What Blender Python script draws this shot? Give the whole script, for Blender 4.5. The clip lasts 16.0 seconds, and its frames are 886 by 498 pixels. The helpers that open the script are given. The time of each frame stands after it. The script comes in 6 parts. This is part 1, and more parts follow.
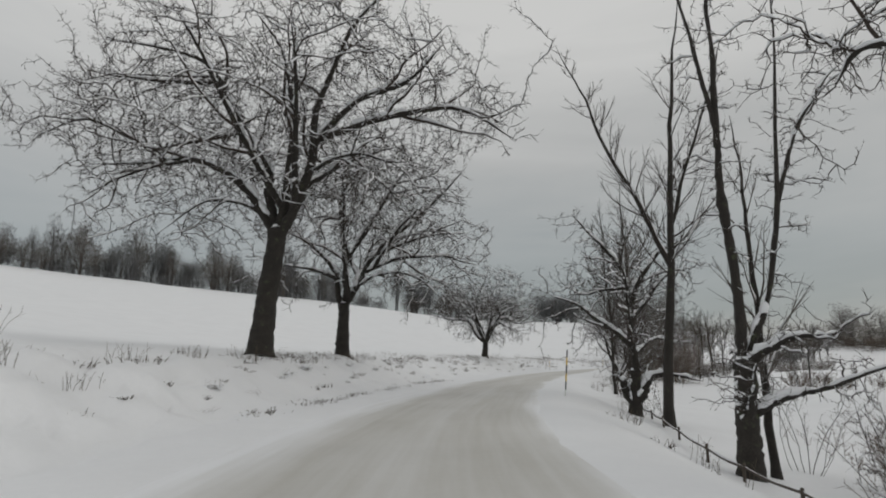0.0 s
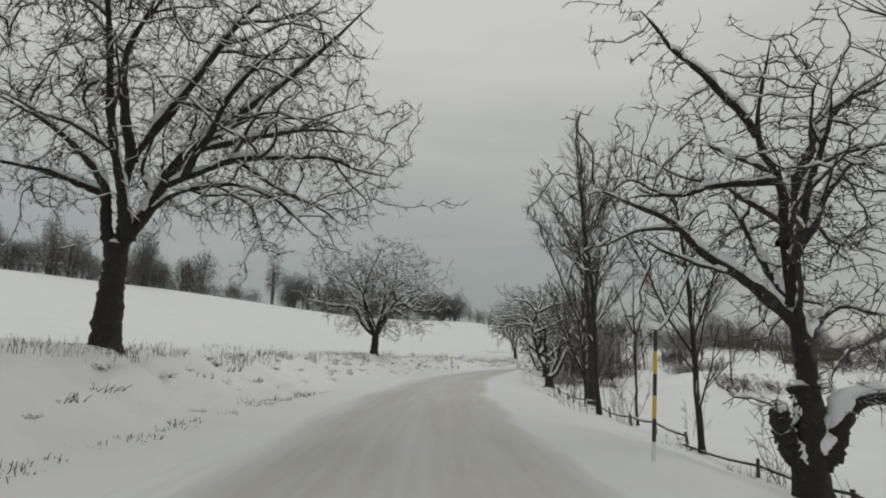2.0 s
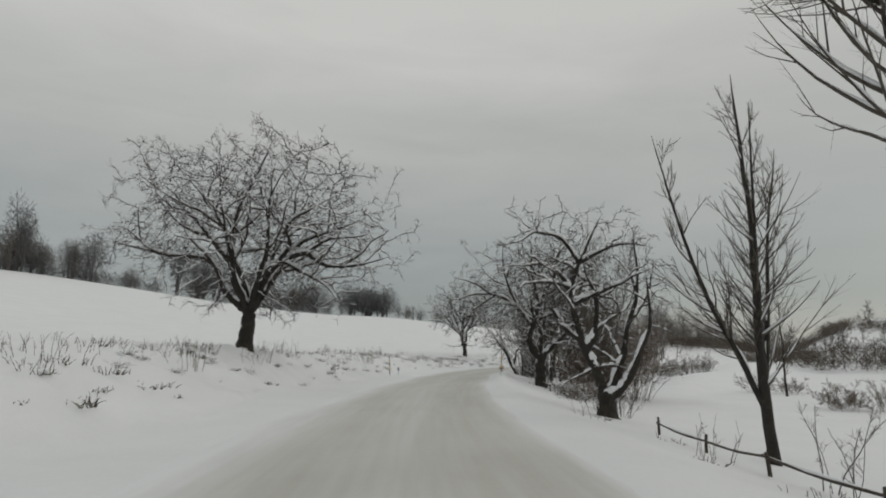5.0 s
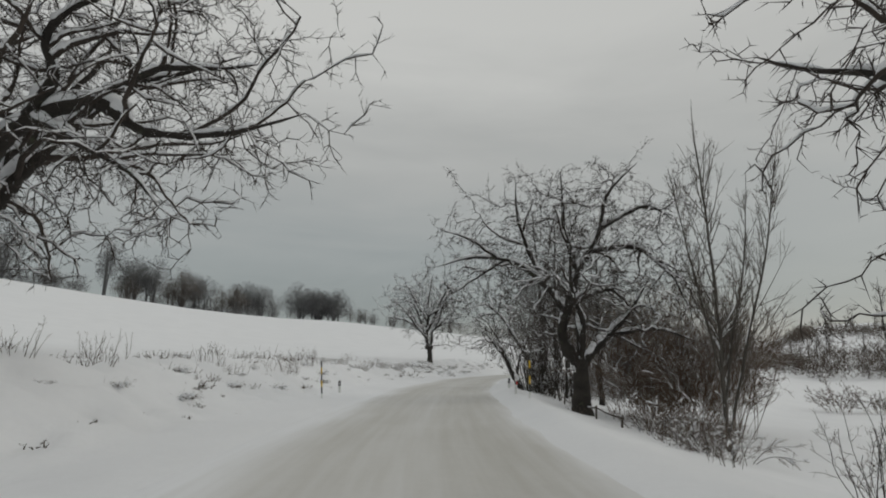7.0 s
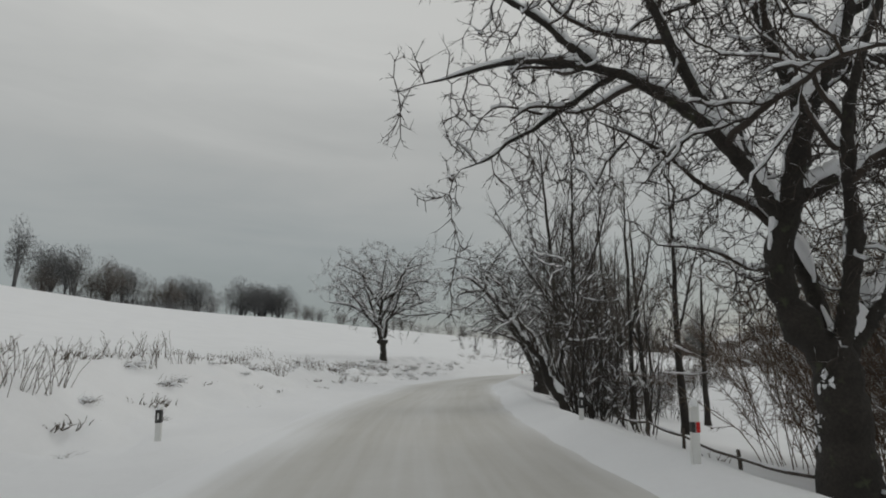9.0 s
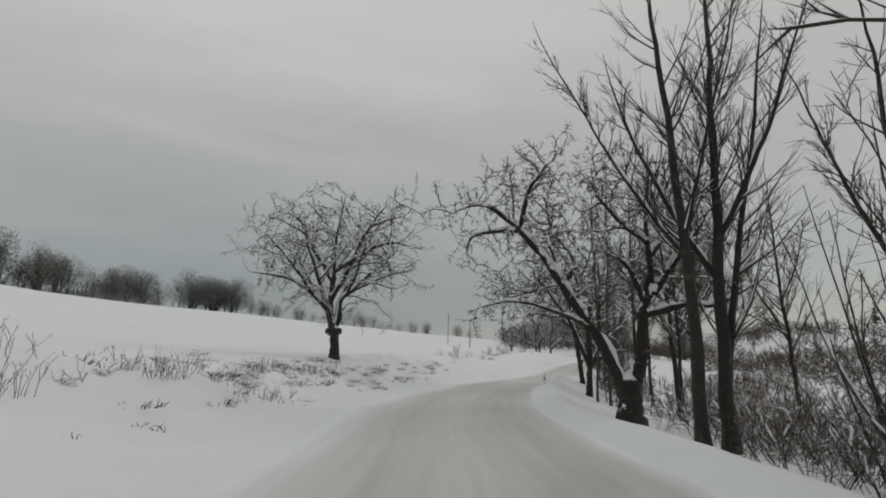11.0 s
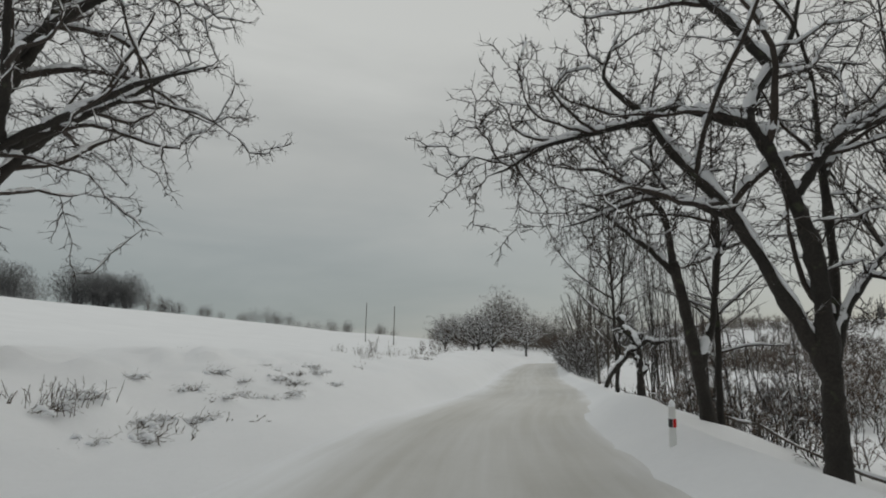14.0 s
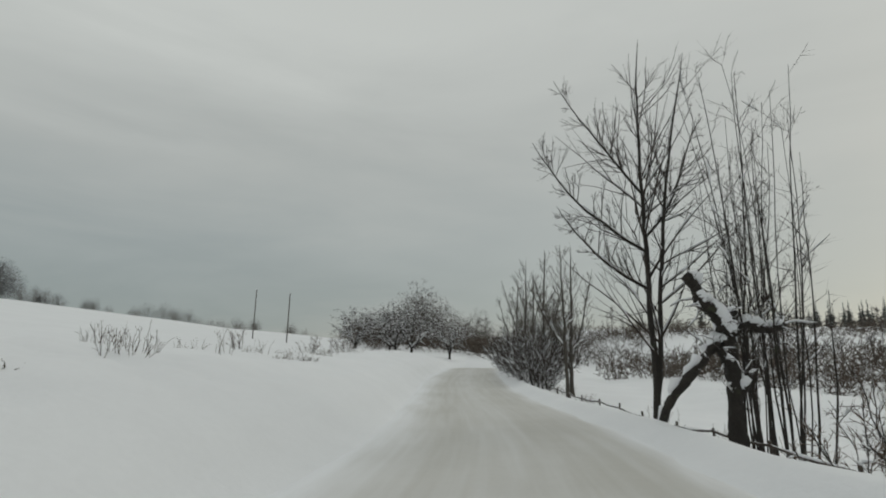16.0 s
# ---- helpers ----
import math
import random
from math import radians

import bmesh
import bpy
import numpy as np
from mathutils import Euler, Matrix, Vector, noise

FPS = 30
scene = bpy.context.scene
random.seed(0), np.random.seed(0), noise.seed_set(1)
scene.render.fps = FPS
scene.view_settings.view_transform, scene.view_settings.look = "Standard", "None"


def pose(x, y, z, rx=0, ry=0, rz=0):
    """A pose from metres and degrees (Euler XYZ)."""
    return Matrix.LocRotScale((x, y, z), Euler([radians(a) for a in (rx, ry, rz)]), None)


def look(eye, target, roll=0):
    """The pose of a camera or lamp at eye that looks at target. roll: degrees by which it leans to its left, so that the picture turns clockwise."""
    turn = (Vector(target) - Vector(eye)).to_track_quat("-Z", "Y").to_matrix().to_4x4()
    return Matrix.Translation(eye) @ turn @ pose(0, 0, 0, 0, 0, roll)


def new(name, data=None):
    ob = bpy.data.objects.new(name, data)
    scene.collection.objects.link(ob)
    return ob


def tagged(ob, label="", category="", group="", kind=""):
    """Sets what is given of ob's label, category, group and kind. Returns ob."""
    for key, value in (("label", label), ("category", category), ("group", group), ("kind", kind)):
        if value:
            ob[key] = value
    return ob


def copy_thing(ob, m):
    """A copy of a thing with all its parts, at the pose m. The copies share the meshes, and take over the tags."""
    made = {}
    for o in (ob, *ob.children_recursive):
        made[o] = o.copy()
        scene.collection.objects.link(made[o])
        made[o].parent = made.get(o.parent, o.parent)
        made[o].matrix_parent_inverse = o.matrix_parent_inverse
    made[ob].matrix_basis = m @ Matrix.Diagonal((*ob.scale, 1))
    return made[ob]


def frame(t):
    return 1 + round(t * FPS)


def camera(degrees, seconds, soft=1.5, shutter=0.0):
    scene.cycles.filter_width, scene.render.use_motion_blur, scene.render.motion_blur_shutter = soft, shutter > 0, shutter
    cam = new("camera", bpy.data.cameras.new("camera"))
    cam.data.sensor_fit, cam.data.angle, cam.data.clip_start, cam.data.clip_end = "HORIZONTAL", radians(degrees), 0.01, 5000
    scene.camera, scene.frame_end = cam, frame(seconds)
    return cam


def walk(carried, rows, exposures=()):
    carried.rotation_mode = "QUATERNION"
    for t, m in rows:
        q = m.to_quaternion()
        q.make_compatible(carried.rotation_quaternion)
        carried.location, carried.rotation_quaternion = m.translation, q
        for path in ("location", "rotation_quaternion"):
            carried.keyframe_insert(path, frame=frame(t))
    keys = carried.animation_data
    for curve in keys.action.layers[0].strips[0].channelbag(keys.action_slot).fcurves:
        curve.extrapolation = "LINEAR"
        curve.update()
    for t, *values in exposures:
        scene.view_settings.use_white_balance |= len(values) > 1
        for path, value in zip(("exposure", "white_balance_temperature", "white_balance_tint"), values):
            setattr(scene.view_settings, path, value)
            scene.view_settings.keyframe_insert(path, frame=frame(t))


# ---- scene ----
cam = camera(76.0, 16.0, soft=1.9)
PATH = [
    (0.0, (0.000, 0.000, 1.318), (-0.001, 9.813, 3.245), -0.26),
    (0.5, (-0.158, 3.681, 1.311), (0.302, 13.488, 3.211), -0.46),
    (1.0, (-0.242, 7.323, 1.287), (0.688, 17.095, 3.194), -0.53),
    (1.5, (-0.107, 10.938, 1.287), (1.335, 20.650, 3.187), -0.64),
    (2.0, (0.211, 14.469, 1.302), (2.230, 24.077, 3.203), 0.04),
    (2.5, (0.782, 18.080, 1.292), (3.261, 27.582, 3.182), 0.17),
    (3.0, (1.438, 21.753, 1.305), (4.080, 31.213, 3.183), 0.12),
    (3.5, (2.065, 25.510, 1.295), (4.810, 34.943, 3.163), 0.18),
    (4.0, (2.771, 29.135, 1.302), (5.649, 38.530, 3.159), -0.01),
    (4.2, (3.063, 30.590, 1.299), (6.002, 39.965, 3.159), 0.01),
    (6.3, (7.199, 46.448, 1.301), (10.921, 55.532, 3.204), -0.13),
    (6.5, (7.626, 47.828, 1.297), (11.409, 56.883, 3.223), -0.14),
    (7.0, (8.752, 51.276, 1.300), (12.730, 60.238, 3.264), 0.03),
    (7.5, (9.961, 54.727, 1.295), (14.125, 63.607, 3.249), -0.03),
    (8.0, (11.228, 58.146, 1.302), (15.574, 66.934, 3.271), 0.13),
    (8.5, (12.609, 61.496, 1.311), (17.197, 70.165, 3.259), 0.00),
    (9.0, (14.061, 64.802, 1.289), (18.808, 73.387, 3.233), -0.11),
    (11.3, (21.553, 80.389, 1.300), (26.990, 88.552, 3.251), 0.09),
    (11.5, (22.331, 81.588, 1.303), (27.872, 89.678, 3.269), -0.25),
    (12.0, (24.309, 84.551, 1.310), (30.083, 92.474, 3.282), -0.10),
    (12.5, (26.350, 87.514, 1.315), (32.265, 95.331, 3.289), 0.16),
    (13.0, (28.476, 90.475, 1.299), (34.611, 98.126, 3.260), 0.04),
    (13.5, (30.642, 93.311, 1.278), (36.882, 100.875, 3.240), 0.17),
    (14.0, (32.860, 96.010, 1.298), (39.218, 103.473, 3.264), -0.18),
    (14.5, (35.154, 98.624, 1.287), (41.727, 105.902, 3.244), -0.31),
    (15.0, (37.505, 101.073, 1.295), (44.374, 108.068, 3.265), -0.27),
    (15.5, (39.938, 103.550, 1.300), (47.079, 110.258, 3.305), -0.18),
    (16.0, (42.445, 106.018, 1.316), (49.797, 112.488, 3.341), 0.34),
]
walk(cam, [(t, look(eye, target, roll)) for t, eye, target, roll in PATH],
     [(0.0, -0.38, 6500, 9.5), (0.5, -0.39, 6600, 6.5), (1.5, -0.40, 6630, 6.5), (2.0, -0.38, 6650, 6.5), (2.5, -0.27, 6620, 7.0), (3.0, -0.28, 6600, 7.0), (4.0, -0.40, 6600, 7.0), (9.0, -0.48, 6500, 8.0), (13.0, -0.48, 6500, 7.5), (14.5, -0.42, 6480, 6.0), (16.0, -0.43, 6450, 4.0)])

# ---------------------------------------------------------------- sky and light: a low winter overcast
world = bpy.data.worlds.new("overcast_sky")
scene.world = world
world.use_nodes = True
wn, wl = world.node_tree.nodes, world.node_tree.links
wn.clear()


def wnode(kind, **values):
    n = wn.new(kind)
    for k, v in values.items():
        n.inputs[k].default_value = v
    return n


SUN_AZ, SUN_EL = -105.0, 18.0       # degrees to the left of +y, and above the horizon
sky = wn.new("ShaderNodeTexSky")
sky.sky_type, sky.sun_disc = 'NISHITA', False
sky.sun_elevation, sky.sun_rotation = radians(SUN_EL), radians(-SUN_AZ)
sky_bg = wnode("ShaderNodeBackground", Strength=0.012)
wl.new(sky.outputs[0], sky_bg.inputs["Color"])
where = wn.new("ShaderNodeTexCoord")
split = wn.new("ShaderNodeSeparateXYZ")
wl.new(where.outputs["Generated"], split.inputs[0])
# flat cloud layers: noise squeezed in height
squeeze = wn.new("ShaderNodeMapping")
squeeze.inputs["Scale"].default_value = (1.3, 1.3, 5.5)
wl.new(where.outputs["Generated"], squeeze.inputs[0])
cloud = wnode("ShaderNodeTexNoise", Scale=1.5, Detail=5.0, Roughness=0.55, Distortion=0.4)
wl.new(squeeze.outputs[0], cloud.inputs["Vector"])
lift = wnode("ShaderNodeMapRange", **{"From Min": 0.0, "From Max": 0.55, "To Min": 0.0, "To Max": 1.0})
wl.new(split.outputs["Z"], lift.inputs["Value"])
stir = wn.new("ShaderNodeMath")
stir.operation = 'MULTIPLY_ADD'
stir.inputs[1].default_value, stir.inputs[2].default_value = 0.55, -0.27
wl.new(cloud.outputs[0], stir.inputs[0])
height = wn.new("ShaderNodeMath")
height.operation = 'ADD'
wl.new(lift.outputs[0], height.inputs[0])
wl.new(stir.outputs[0], height.inputs[1])
tone = wn.new("ShaderNodeValToRGB")
tone.color_ramp.elements[0].position, tone.color_ramp.elements[0].color = 0.0, (0.44, 0.44, 0.435, 1)
tone.color_ramp.elements[1].position, tone.color_ramp.elements[1].color = 1.0, (0.74, 0.735, 0.715, 1)
for at, colour in ((0.16, (0.338, 0.366, 0.371, 1)), (0.34, (0.414, 0.436, 0.437, 1)), (0.6, (0.54, 0.542, 0.53, 1))):
    tone.color_ramp.elements.new(at).color = colour
wl.new(height.outputs[0], tone.inputs[0])
# the cloud is thinner, lighter and warmer towards the hidden sun
toward = wn.new("ShaderNodeVectorMath")
toward.operation = 'DOT_PRODUCT'
toward.inputs[1].default_value = (-math.sin(radians(SUN_AZ)), math.cos(radians(SUN_AZ)), 0.1)
wl.new(where.outputs["Generated"], toward.inputs[0])
glow = wnode("ShaderNodeMapRange", **{"From Min": 0.1, "From Max": 1.0, "To Min": 0.0, "To Max": 0.55})
wl.new(toward.outputs["Value"], glow.inputs["Value"])
warm = wn.new("ShaderNodeMix")
warm.data_type = 'RGBA'
warm.inputs["B"].default_value = (0.62, 0.605, 0.57, 1)
wl.new(glow.outputs[0], warm.inputs["Factor"])
wl.new(tone.outputs[0], warm.inputs["A"])
cloud_bg = wnode("ShaderNodeBackground", Strength=1.0)
wl.new(warm.outputs["Result"], cloud_bg.inputs["Color"])
both = wn.new("ShaderNodeAddShader")
wl.new(sky_bg.outputs[0], both.inputs[0])
wl.new(cloud_bg.outputs[0], both.inputs[1])
out = wn.new("ShaderNodeOutputWorld")
wl.new(both.outputs[0], out.inputs["Surface"])

sun = new("sun", bpy.data.lights.new("sun", 'SUN'))
sun.data.energy, sun.data.angle, sun.data.color = 0.5, radians(25), (1.0, 0.95, 0.88)
sun.matrix_world = look((0, 0, 60), (math.sin(radians(SUN_AZ)) * 60, -math.cos(radians(SUN_AZ)) * 60, 60 - 60 * math.tan(radians(35))))
tagged(sun, "dim winter sun behind overcast cloud", "sun", kind="structure")

# ---------------------------------------------------------------- lie of the land
# the drive keeps to the right half of a narrow lane that bends to the right
LANE = np.array([(0.6, -260.0), (0.5, -40.0), (0.2, -10.0), (-0.03, 0.0), (-0.24, 7.2), (0.2, 14.3), (1.44, 21.4), (2.78, 28.7), (4.8, 37.0), (7.2, 45.7),
                 (9.96, 53.8), (12.6, 60.5), (15.6, 67.0), (18.5, 73.1), (21.6, 79.1), (24.4, 83.3), (28.56, 89.05), (32.95, 94.5), (37.6, 99.45),
                 (42.6, 104.3), (48.4, 109.3), (56.0, 115.6), (65.4, 124.1), (78.9, 135.2), (300.0, 295.0)])


def lane_curve(step=1.0):
    """The lane's line, rounded, with the distance run along it."""
    p = LANE
    for _ in range(3):
        q = np.empty((2 * len(p), 2))
        q[0], q[-1] = p[0], p[-1]
        q[1:-1:2], q[2:-1:2] = 0.75 * p[:-1] + 0.25 * p[1:], 0.25 * p[:-1] + 0.75 * p[1:]
        p = q
    run = np.r_[0, np.cumsum(np.hypot(*np.diff(p, axis=0).T))]
    at = np.arange(0, run[-1], step)
    return np.stack([np.interp(at, run, p[:, 0]), np.interp(at, run, p[:, 1])], -1), at


CURVE, RUN = lane_curve()
ZERO = RUN[np.argmin(np.hypot(CURVE[:, 0], CURVE[:, 1]))]
RUN = RUN - ZERO
HEAD = np.gradient(CURVE, axis=0)
HEAD /= np.linalg.norm(HEAD, axis=1)[:, None]


def lane_place(x, y):
    """Distance along the lane and to its right, for arrays of places."""
    x, y = np.atleast_1d(x).astype(float), np.atleast_1d(y).astype(float)
    s, d = np.empty(len(x)), np.empty(len(x))
    for a in range(0, len(x), 4000):
        px, py = x[a:a + 4000, None] - CURVE[:, 0], y[a:a + 4000, None] - CURVE[:, 1]
        k = np.argmin(px * px + py * py, axis=1)
        i = np.arange(len(k))
        px, py = px[i, k], py[i, k]
        s[a:a + 4000] = RUN[k] + px * HEAD[k, 0] + py * HEAD[k, 1]
        d[a:a + 4000] = px * HEAD[k, 1] - py * HEAD[k, 0]
    return s, d


def from_lane(s, d):
    """The place s metres along the lane and d to its right, and the lane's heading there (degrees for rz)."""
    x, y = np.interp(s, RUN, CURVE[:, 0]), np.interp(s, RUN, CURVE[:, 1])
    hx, hy = np.interp(s, RUN, HEAD[:, 0]), np.interp(s, RUN, HEAD[:, 1])
    return x + d * hy, y - d * hx, math.degrees(math.atan2(-hx, hy)) if np.ndim(s) == 0 else None


def ramp(v, a, b):
    v = np.clip((v - a) / (b - a), 0, 1)
    return v * v * (3 - 2 * v)


def drift(s):
    """Where the drive cuts the bend the lane lies this much further to the left."""
    return .8 * ramp(s, 86, 100) * ramp(-s, -128, -114)


def climb(s):
    """The lane rises to a crest and falls away beyond it."""
    return 1.15 * ramp(s, 136, 178) - .0012 * np.clip(s - 178, 0, 60) ** 2


def eased(v, at, height):
    """A profile through the heights given, its corners rounded."""
    return sum(np.interp(v + o, at, height) for o in (-.45, -.22, 0, .22, .45)) / 5


def land(x, y):
    """Height of the snow, without its small lumps: verge, bank and hillside to the left, verge, fall and valley to the right."""
    x, y = np.atleast_1d(x).astype(float), np.atleast_1d(y).astype(float)
    s, d = lane_place(x, y)
    d = d + drift(s)
    early = np.interp(-d, [3.2, 3.6, 5.0, 5.8, 6.8, 7.8, 8.8, 10, 12, 25, 60], [0, .05, .08, .3, .85, 1.28, 1.5, 1.62, 1.78, 2.5, 4.6]) * (1 - .14 * ramp(s, 80, 100))
    late = np.interp(-d, [2.9, 3.2, 3.8, 4.6, 6, 8, 12, 25, 60], [0, .12, .65, 1.05, 1.4, 1.65, 1.9, 2.5, 4.2])
    left = early + (late - early) * ramp(s, 108, 124)
    right = eased(d, [2.1, 2.5, 3.2, 4.0, 4.8, 5.8, 7.6, 9.5, 14, 40], [0, .03, .0, -.2, -.42, -.65, -1.0, -1.3, -1.6, -1.75])
    right = right - (.3 * ramp(-s, -20, -15) + .12 * ramp(-s, -29, -25)) * ramp(d, 3.6, 6) + .34 * ramp(s, 112, 115.4) * ramp(-s, -125, -118) * ramp(d, 1.9, 3.2) * (1 - ramp(d, 4.4, 7))
    right = right + .24 * np.exp(-((d - 2.75) / .5) ** 2) * ramp(s, 58, 67) + .12 * np.exp(-((d - 2.5) / .7) ** 2) * ramp(s, 104, 109) * ramp(-s, -122, -116)
    near = np.where(d < 0, left, right)
    r, az = np.hypot(x - 20, y - 60), np.degrees(np.arctan2(-(x - 20), y - 60))
    rise = np.interp(az, [-180, -57, -47, -40, -31, -12, 0, 16, 38, 60, 120, 180], [0, 0, .008, .022, .038, .068, .082, .118, .15, .16, .1, 0])
    crest = np.interp(az, [-20, -2, 7], [430, 420, 300])
    hill = 2.4 + rise * np.clip(np.minimum(r, crest) - 35, 0, 1e9) * 1.07 - 0.05 * np.clip(r - crest, 0, 1e9)
    valley = -1.75 + (np.clip(r - 98, 0, 80) * .125 + np.clip(r - 178, 0, 240) * .07) * ramp(-az, 49, 58) * ramp(180 + az, 0, 50) - .02 * np.clip(r - 450, 0, 1e9)
    side = ramp(-az, 47, 57) * ramp(180 + az, 0, 25)
    far = hill + (valley - hill) * side
    k = np.where(d < 0, ramp(-d, 10, 60), ramp(d, 12, 32))
    k = np.maximum(k, ramp(s, 185, 240))
    z = near + (far - near) * k
    return z + climb(s) * (1 - k)


# ---------------------------------------------------------------- materials
def material(name, base, rough=0.8, other=None, spots=None, scale=(3.0, 40.0), mix=0.5, bump=0.0, bump_scale=30.0, metal=0.0, per_object=0.0, cover=None):
    """base and other mingle by noise at two scales; spots: (colour, scale, threshold) of lichen, dirt or rust;
    cover: (colour, least upward tilt, softness) of snow dust lying on what faces up."""
    m = bpy.data.materials.new(name)
    m.use_nodes = True
    n, l = m.node_tree.nodes, m.node_tree.links
    shade = n["Principled BSDF"]
    shade.inputs["Roughness"].default_value, shade.inputs["Metallic"].default_value = rough, metal
    at = n.new("ShaderNodeTexCoord").outputs["Object"]

    def noise_at(s, detail=4.0, r=0.6):
        t = n.new("ShaderNodeTexNoise")
        t.inputs["Scale"].default_value, t.inputs["Detail"].default_value, t.inputs["Roughness"].default_value = s, detail, r
        l.new(at, t.inputs["Vector"])
        return t.outputs["Fac"]

    def blend(factor, a, b):
        t = n.new("ShaderNodeMix")
        t.data_type = 'RGBA'
        for socket, v in (("Factor", factor), ("A", a), ("B", b)):
            if isinstance(v, (tuple, float, int)):
                t.inputs[socket].default_value = (*v, 1) if isinstance(v, tuple) else v
            else:
                l.new(v, t.inputs[socket])
        return t.outputs["Result"]

    def band(v, lo, hi, top=1.0):
        t = n.new("ShaderNodeMapRange")
        t.inputs["From Min"].default_value, t.inputs["From Max"].default_value, t.inputs["To Max"].default_value = lo, hi, top
        l.new(v, t.inputs["Value"])
        return t.outputs[0]

    colour = base
    if other:
        colour = blend(band(noise_at(scale[0]), .35, .65), base, other)
        colour = blend(band(noise_at(scale[1]), .3, .7, mix), colour, tuple(.55 * c for c in base))
    if spots:
        colour = blend(band(noise_at(spots[1]), spots[2], spots[2] + .12, .85), colour, spots[0])
    if per_object:
        info = n.new("ShaderNodeObjectInfo")
        colour = blend(band(info.outputs["Random"], 0, 1, per_object), colour, tuple(.4 * c for c in base))
    if cover:
        facing = n.new("ShaderNodeSeparateXYZ")
        l.new(n.new("ShaderNodeNewGeometry").outputs["Normal"], facing.inputs[0])
        stirred = n.new("ShaderNodeMath")
        stirred.operation = 'MULTIPLY_ADD'
        stirred.inputs[1].default_value, stirred.inputs[2].default_value = .5, -.25
        l.new(noise_at(5.0), stirred.inputs[0])
        added = n.new("ShaderNodeMath")
        l.new(facing.outputs["Z"], added.inputs[0])
        l.new(stirred.outputs[0], added.inputs[1])
        colour = blend(band(added.outputs[0], cover[1], cover[1] + cover[2]), colour, cover[0])
    if isinstance(colour, tuple):
        shade.inputs["Base Color"].default_value = (*colour, 1)
    else:
        l.new(colour, shade.inputs["Base Color"])
    if bump:
        b = n.new("ShaderNodeBump")
        b.inputs["Strength"].default_value, b.inputs["Distance"].default_value = bump, .02
        l.new(noise_at(bump_scale, 6.0, .65), b.inputs["Height"])
        l.new(b.outputs[0], shade.inputs["Normal"])
    return m


SNOW = (0.84, 0.855, 0.88)
snow_mat = material("snow", SNOW, .55, (0.80, 0.815, 0.84), scale=(.35, 9.0), mix=.06, bump=.35, bump_scale=14.0)
lying_snow = material("lying_snow", (0.86, 0.87, 0.89), .5, (0.82, 0.835, 0.86), scale=(2.0, 30.0), mix=.05, bump=.3, bump_scale=35.0)
bark_dark = material("bark_dark", (0.030, 0.026, 0.022), .9, (0.052, 0.044, 0.037), spots=((0.07, 0.078, 0.045), 4.0, .6), scale=(2.5, 26.0), mix=.8, bump=1.0, bump_scale=22.0, per_object=.25, cover=(SNOW, .66, .2))
bark_grey = material("bark_grey", (0.074, 0.066, 0.056), .85, (0.105, 0.094, 0.078), spots=((0.095, 0.1, 0.06), 3.0, .6), scale=(2.0, 30.0), mix=.7, bump=.7, bump_scale=30.0, per_object=.3, cover=(SNOW, .8, .2))
twig_dark = material("twig_dark", (0.040, 0.031, 0.026), .85, (0.066, 0.051, 0.041), scale=(1.5, 18.0), mix=.5, cover=(SNOW, .70, .2))
twig_grey = material("twig_grey", (0.088, 0.074, 0.062), .85, (0.12, 0.105, 0.088), scale=(1.5, 18.0), mix=.4, cover=(SNOW, .9, .12))
twig_brown = material("twig_brown", (0.098, 0.064, 0.042), .85, (0.135, 0.092, 0.06), scale=(1.2, 15.0), mix=.5, cover=(SNOW, .72, .2))
# distance haze is put into these two colours: paler, greyer than near twigs
hazed_twig = material("hazed_twig", (0.128, 0.130, 0.134), .95, (0.176, 0.178, 0.18), scale=(.08, .6), mix=.3, per_object=.35, cover=(SNOW, .9, .2))
hazed_brown = material("hazed_brown", (0.118, 0.104, 0.094), .95, (0.165, 0.148, 0.134), scale=(.08, .6), mix=.3, per_object=.4, cover=(SNOW, .86, .2))
conifer = material("conifer_needles", (0.07, 0.076, 0.07), .9, (0.09, 0.095, 0.086), scale=(.3, 2.0), mix=.4, cover=(SNOW, .75, .2))
weed_mat = material("dry_weeds", (0.115, 0.09, 0.062), .9, (0.07, 0.056, 0.042), scale=(4.0, 30.0), mix=.5, per_object=.5)
brush_twig = material("brush_twig", (0.08, 0.062, 0.048), .9, (0.115, 0.09, 0.07), scale=(.12, 1.2), mix=.4)
old_wood = material("weathered_wood", (0.062, 0.050, 0.040), .85, (0.10, 0.084, 0.068), scale=(3.0, 40.0), mix=.7, bump=.5, bump_scale=40.0, cover=(SNOW, .8, .15))
yellow_paint = material("yellow_paint", (0.72, 0.46, 0.03), .5, (0.62, 0.40, 0.04), scale=(6.0, 40.0), mix=.15, bump=.1)
black_paint = material("black_paint", (0.022, 0.022, 0.023), .5, (0.035, 0.034, 0.033), scale=(6.0, 40.0), mix=.2, bump=.1)
white_plastic = material("white_plastic", (0.74, 0.75, 0.74), .4, (0.66, 0.66, 0.64), scale=(4.0, 30.0), mix=.12, bump=.05)
red_reflector = material("red_reflector", (0.62, 0.025, 0.02), .25, (0.5, 0.02, 0.02), scale=(8.0, 90.0), mix=.2)
dark_earth = material("bare_earth", (0.06, 0.045, 0.033), .95, (0.09, 0.07, 0.05), scale=(3.0, 20.0), mix=.6, bump=.8, bump_scale=18.0)

